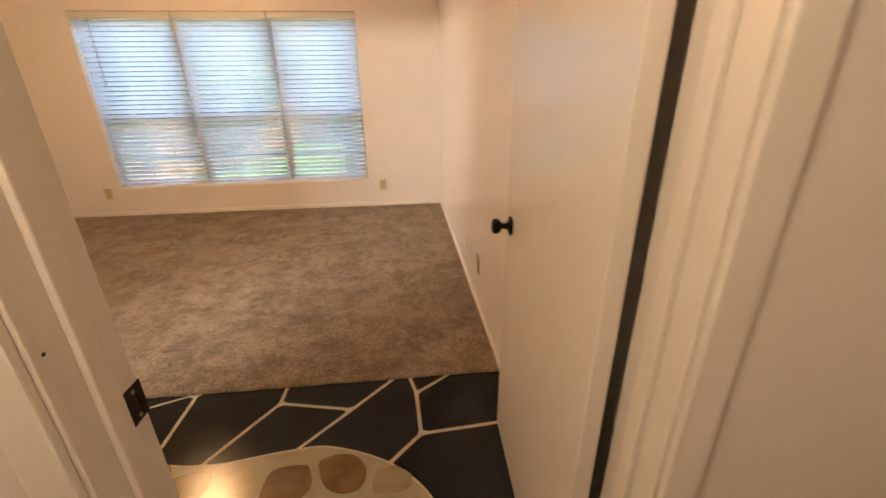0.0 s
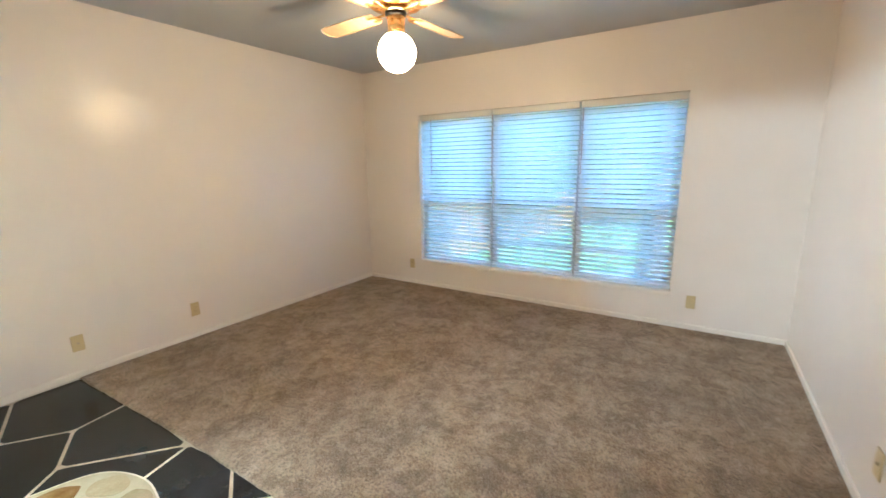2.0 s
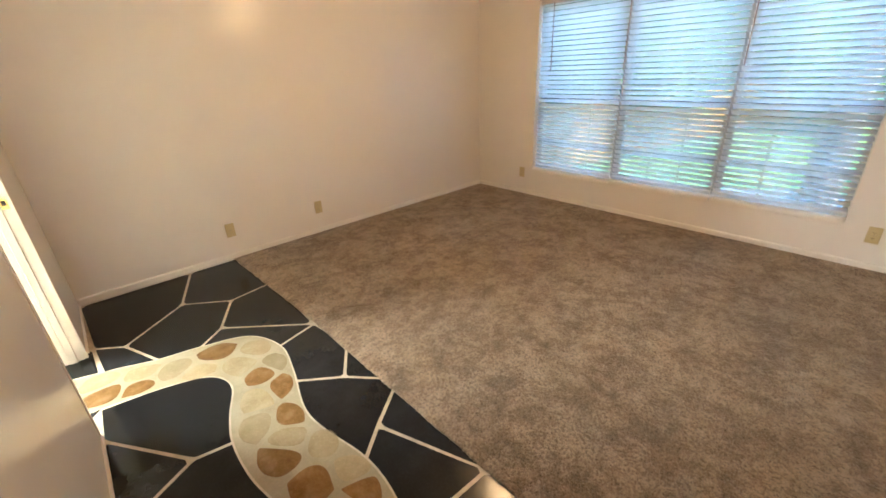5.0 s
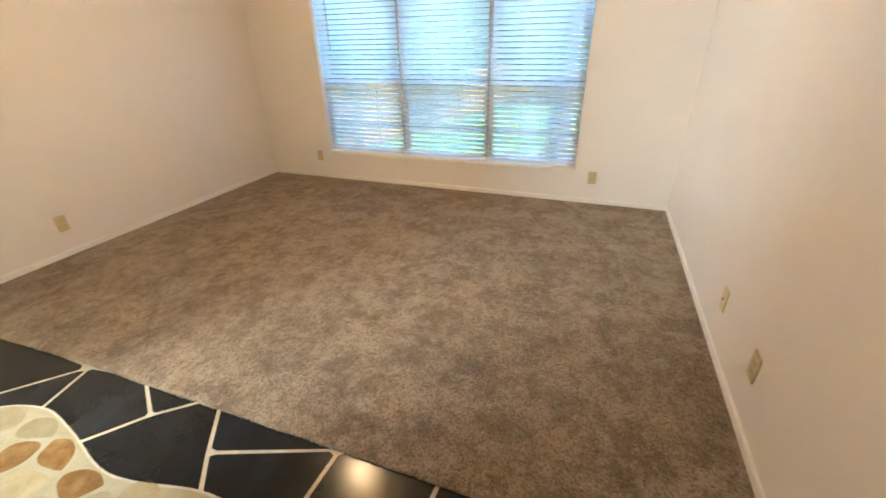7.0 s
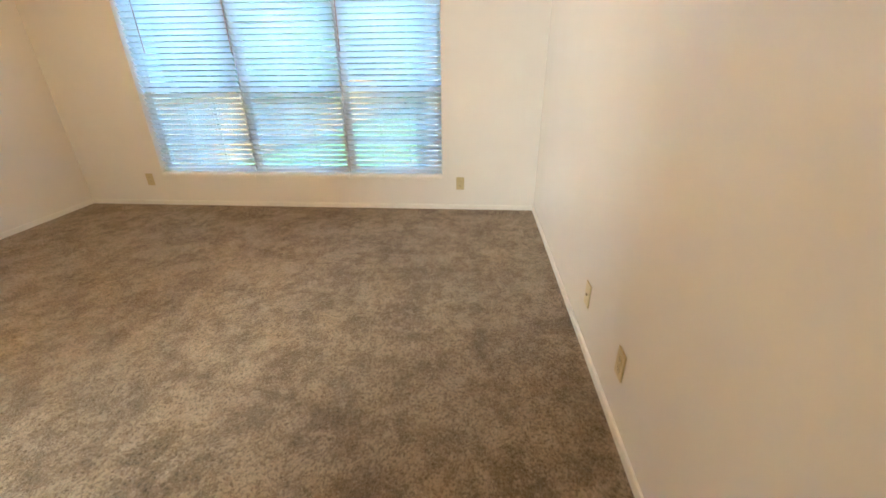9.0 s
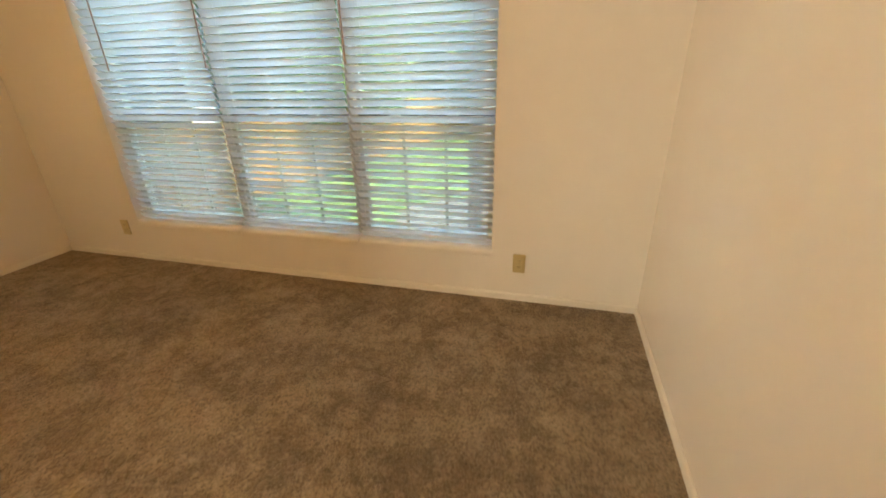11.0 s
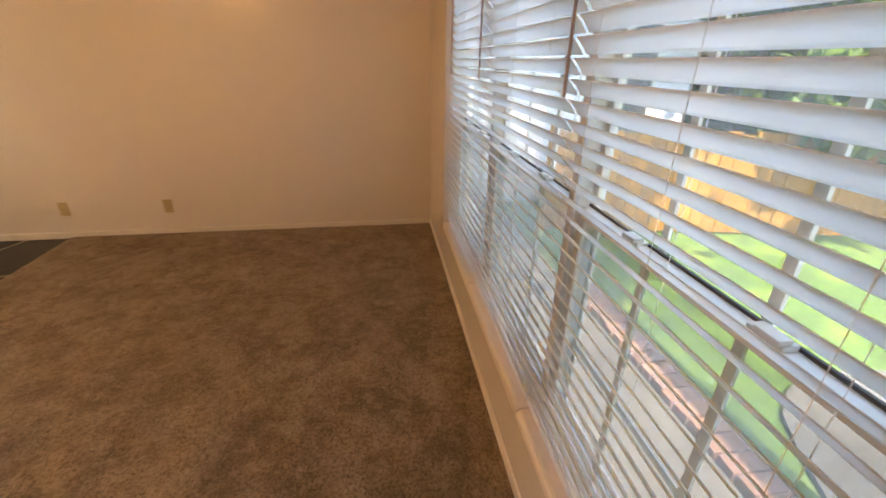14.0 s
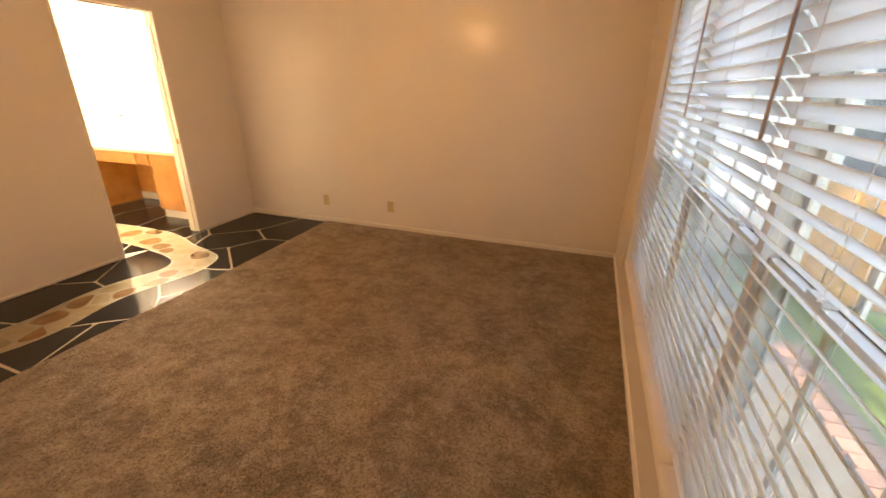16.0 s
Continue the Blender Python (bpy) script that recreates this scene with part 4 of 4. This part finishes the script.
N = NODE
P1, P2, P3, P4, P5, P6, P7, P8, P9 = (-2.90, 0.86), (-2.855, 1.07), (-2.515, 1.41), (-2.18, 1.37), (-1.545, 1.355), (-1.155, 1.295), (-0.985, 1.25), (-0.615, 1.285), (-0.26, 1.19)
K1 = (-2.00, 0.99)
JB, JW = (-3.00, 0.62), (-2.66, 0.60)
STONES = [
    [N["wc"], N["wj"], N["s2"], N["a"], N["w0"]],
    [N["w0"], N["a"], N["b"], N["c1"], N["cl"]],
    [N["a"], N["s2"], *along(EDGE_F, P1, P2), N["s3"], N["b"]],
    [N["b"], N["s3"], N["c2"], N["c1"]],
    [N["s3"], *along(EDGE_F, P2, P3), N["c2"]],
    [N["c2"], *along(EDGE_F, P3, P4), N["j1"], N["c3"]],
    [N["c3"], N["j1"], N["c4"]],
    [N["j1"], *along(EDGE_F, P4, P5), N["j3"], N["c5"], N["c4"]],
    [N["c5"], N["j3"], N["c6"]],
    [N["j3"], *along(EDGE_F, P5, P6), N["c6"]],
    [N["c6"], *along(EDGE_F, P6, P7), N["j5"], N["c7"]],
    [N["j5"], *along(EDGE_F, P7, P8), N["j6"]],
    [N["c7"], N["j5"], N["j6"], N["c8"]],
    [N["j6"], *along(EDGE_F, P8, P9), N["j8"], N["j7"], N["c9"], N["c8"]],
    [N["c9"], N["j7"], N["c10"]],
    [N["j7"], N["j8"], N["w8"], N["cr"], N["c10"]],
    [N["j8"], *along(EDGE_F, P9, (-0.04, 0.70)), (0.30, 0.68), N["w8"]],
    [*along(EDGE_F, (-0.04, 0.70), (-0.10, 0.0)), (0.55, 0.02), (0.60, 0.46), (0.30, 0.47), (0.30, 0.68)],
    [*along(EDGE_F, (-0.10, 0.0), (-0.05, -1.3)), (1.10, -1.3), (1.10, 0.46), (0.60, 0.46), (0.55, 0.02)],
    [N["s2"], N["wj"], JB, *along(EDGE_F, JB, P1)],
    [N["wj"], (-3.30, 0.30), *along(EDGE_F, (-3.07, 0.22), JB)],
    [(-4.00, 0.45), (-3.30, 0.45), (-3.30, 0.30), *along(EDGE_F, (-3.07, 0.22), (-3.07, -0.20)), (-3.50, -0.28), (-4.00, -0.2)],
    [(-4.00, -0.2), (-3.50, -0.28), *along(EDGE_F, (-3.07, -0.20), (-3.05, -0.72)), (-3.40, -0.86), (-4.00, -0.7)],
    [(-4.00, -0.7), (-3.40, -0.86), *along(EDGE_F, (-3.05, -0.72), (-3.04, -1.35)), (-4.00, -1.25)],
    [(-4.00, -1.25), *along(EDGE_F, (-3.04, -1.35), (-3.02, -1.9)), (-4.00, -1.9)],
    [*along(EDGE_B, (-2.63, 0.80), K1), N["k2"], N["k3"], N["k5"], JW],
    [JW, N["k5"], (-2.45, 0.45), *along(EDGE_B, (-2.68, 0.30), JW)[:-1]],
    [(-2.45, 0.45), (-1.90, 0.45), (-1.90, -0.35), *along(EDGE_B, (-2.70, -0.45), (-2.68, 0.30))],
    [(-1.90, -0.35), (-1.90, -1.9), *along(EDGE_B, (-2.66, -1.9), (-2.70, -0.45))],
    [N["k2"], N["k4"], N["k3"]],
    [*along(EDGE_B, K1, (-1.45, 1.025)), N["m1"], N["k4"], N["k2"]],
    [*along(EDGE_B, (-1.45, 1.025), (-0.90, 0.92)), N["m2"], N["m1"]],
    [*along(EDGE_B, (-0.90, 0.92), (-0.43, 0.60)), (-0.56, 0.57), N["m2"]],
    [*along(EDGE_B, (-0.43, 0.60), (-0.44, -0.3)), (-0.95, -0.35), (-1.0, 0.45), (-0.56, 0.46), (-0.56, 0.57)],
    [*along(EDGE_B, (-0.44, -0.3), (-0.42, -1.3)), (-1.78, -1.3), (-1.78, 0.45), (-1.0, 0.45), (-0.95, -0.35)],
]
for poly in STONES:
    outline = corner_cut(shrunk(list(poly), 0.0085), 1, 0.05)
    part("flagstone", prism(outline, -0.008, 0.0, 0.002), SLATE, floor)

# ---- pebble path: cream bed with flat stones let into it ----
bed = part("path_bed", prism(EDGE_F + EDGE_B[::-1], -0.010, -0.0008), PATH_GROUT, floor, "cream bed of a winding pebble path")
BROWN = [(-2.75, 1.13), (-2.71, 0.74), (-2.76, 0.61), (-2.35, 1.24), (-2.2, 1.29), (-1.96, 1.24), (-1.79, 1.09), (-1.56, 1.13), (-1.42, 1.28), (-0.42, 1.19), (-0.62, 1.12), (-0.97, 1.17), (-2.82, 0.37), (-2.92, -0.03)]
CREAM = [(-2.74, 0.9), (-2.5, 1.17), (-2.39, 1.34), (-2.61, 1.32), (-2.83, 0.78), (-2.19, 1.15), (-2.02, 1.08), (-1.86, 1.17), (-1.74, 1.3), (-1.52, 1.31), (-1.39, 1.17), (-0.82, 1.14), (-1.27, 1.17), (-1.12, 1.1)]
seeds = [(p, True) for p in BROWN] + [(p, False) for p in CREAM]
peb_rng = random.Random(11)


def inside(p, poly):
    hit = False
    for (x0, y0), (x1, y1) in zip(poly, poly[1:] + poly[:1]):
        if (y0 > p[1]) != (y1 > p[1]) and p[0] < (x1 - x0) * (p[1] - y0) / (y1 - y0) + x0:
            hit = not hit
    return hit


ring = EDGE_F + EDGE_B[::-1]
for _ in range(5000):
    p = (peb_rng.uniform(-3.1, 0.1), peb_rng.uniform(-1.3, 1.45))
    if inside(p, ring) and all((p[0] - s[0][0]) ** 2 + (p[1] - s[0][1]) ** 2 > 0.165 ** 2 for s in seeds):
        seeds.append((p, peb_rng.random() < 0.12))
ghosts = []
for edge, side in ((EDGE_F, 1), (EDGE_B, -1)):
    for i in range(0, len(edge) - 1, 2):
        a, b = Vector(edge[i]), Vector(edge[i + 1])
        d = (b - a).normalized()
        ghosts.append(tuple(a + Vector((-d.y, d.x)) * side * 0.055))


def cell(p, others):
    poly = [Vector((p[0] + dx * 0.17, p[1] + dy * 0.17)) for dx, dy in ((-1, -1), (1, -1), (1, 1), (-1, 1))]
    c = Vector(p)
    for q in others:
        q = Vector(q)
        if 1e-6 < (q - c).length < 0.5:
            mid, n = (c + q) / 2, (q - c).normalized()
            out = []
            for a, b in zip(poly, poly[1:] + poly[:1]):
                da, db = (a - mid).dot(n), (b - mid).dot(n)
                if da <= 0:
                    out.append(a)
                if (da < 0 < db) or (db < 0 < da):
                    out.append(a.lerp(b, da / (da - db)))
            poly = out
    return [tuple(v) for v in poly]


points = [s[0] for s in seeds] + ghosts
for p, brown in seeds:
    poly = cell(p, points)
    if len(poly) < 3:
        continue
    poly = [tuple(Vector(p).lerp(Vector(v), 0.86)) for v in poly]
    poly = corner_cut(poly, 2, 0.25)
    part("pebble", prism(poly, -0.003, 0.0, 0.002), PEBBLE_BROWN if brown else PEBBLE_CREAM, bed)
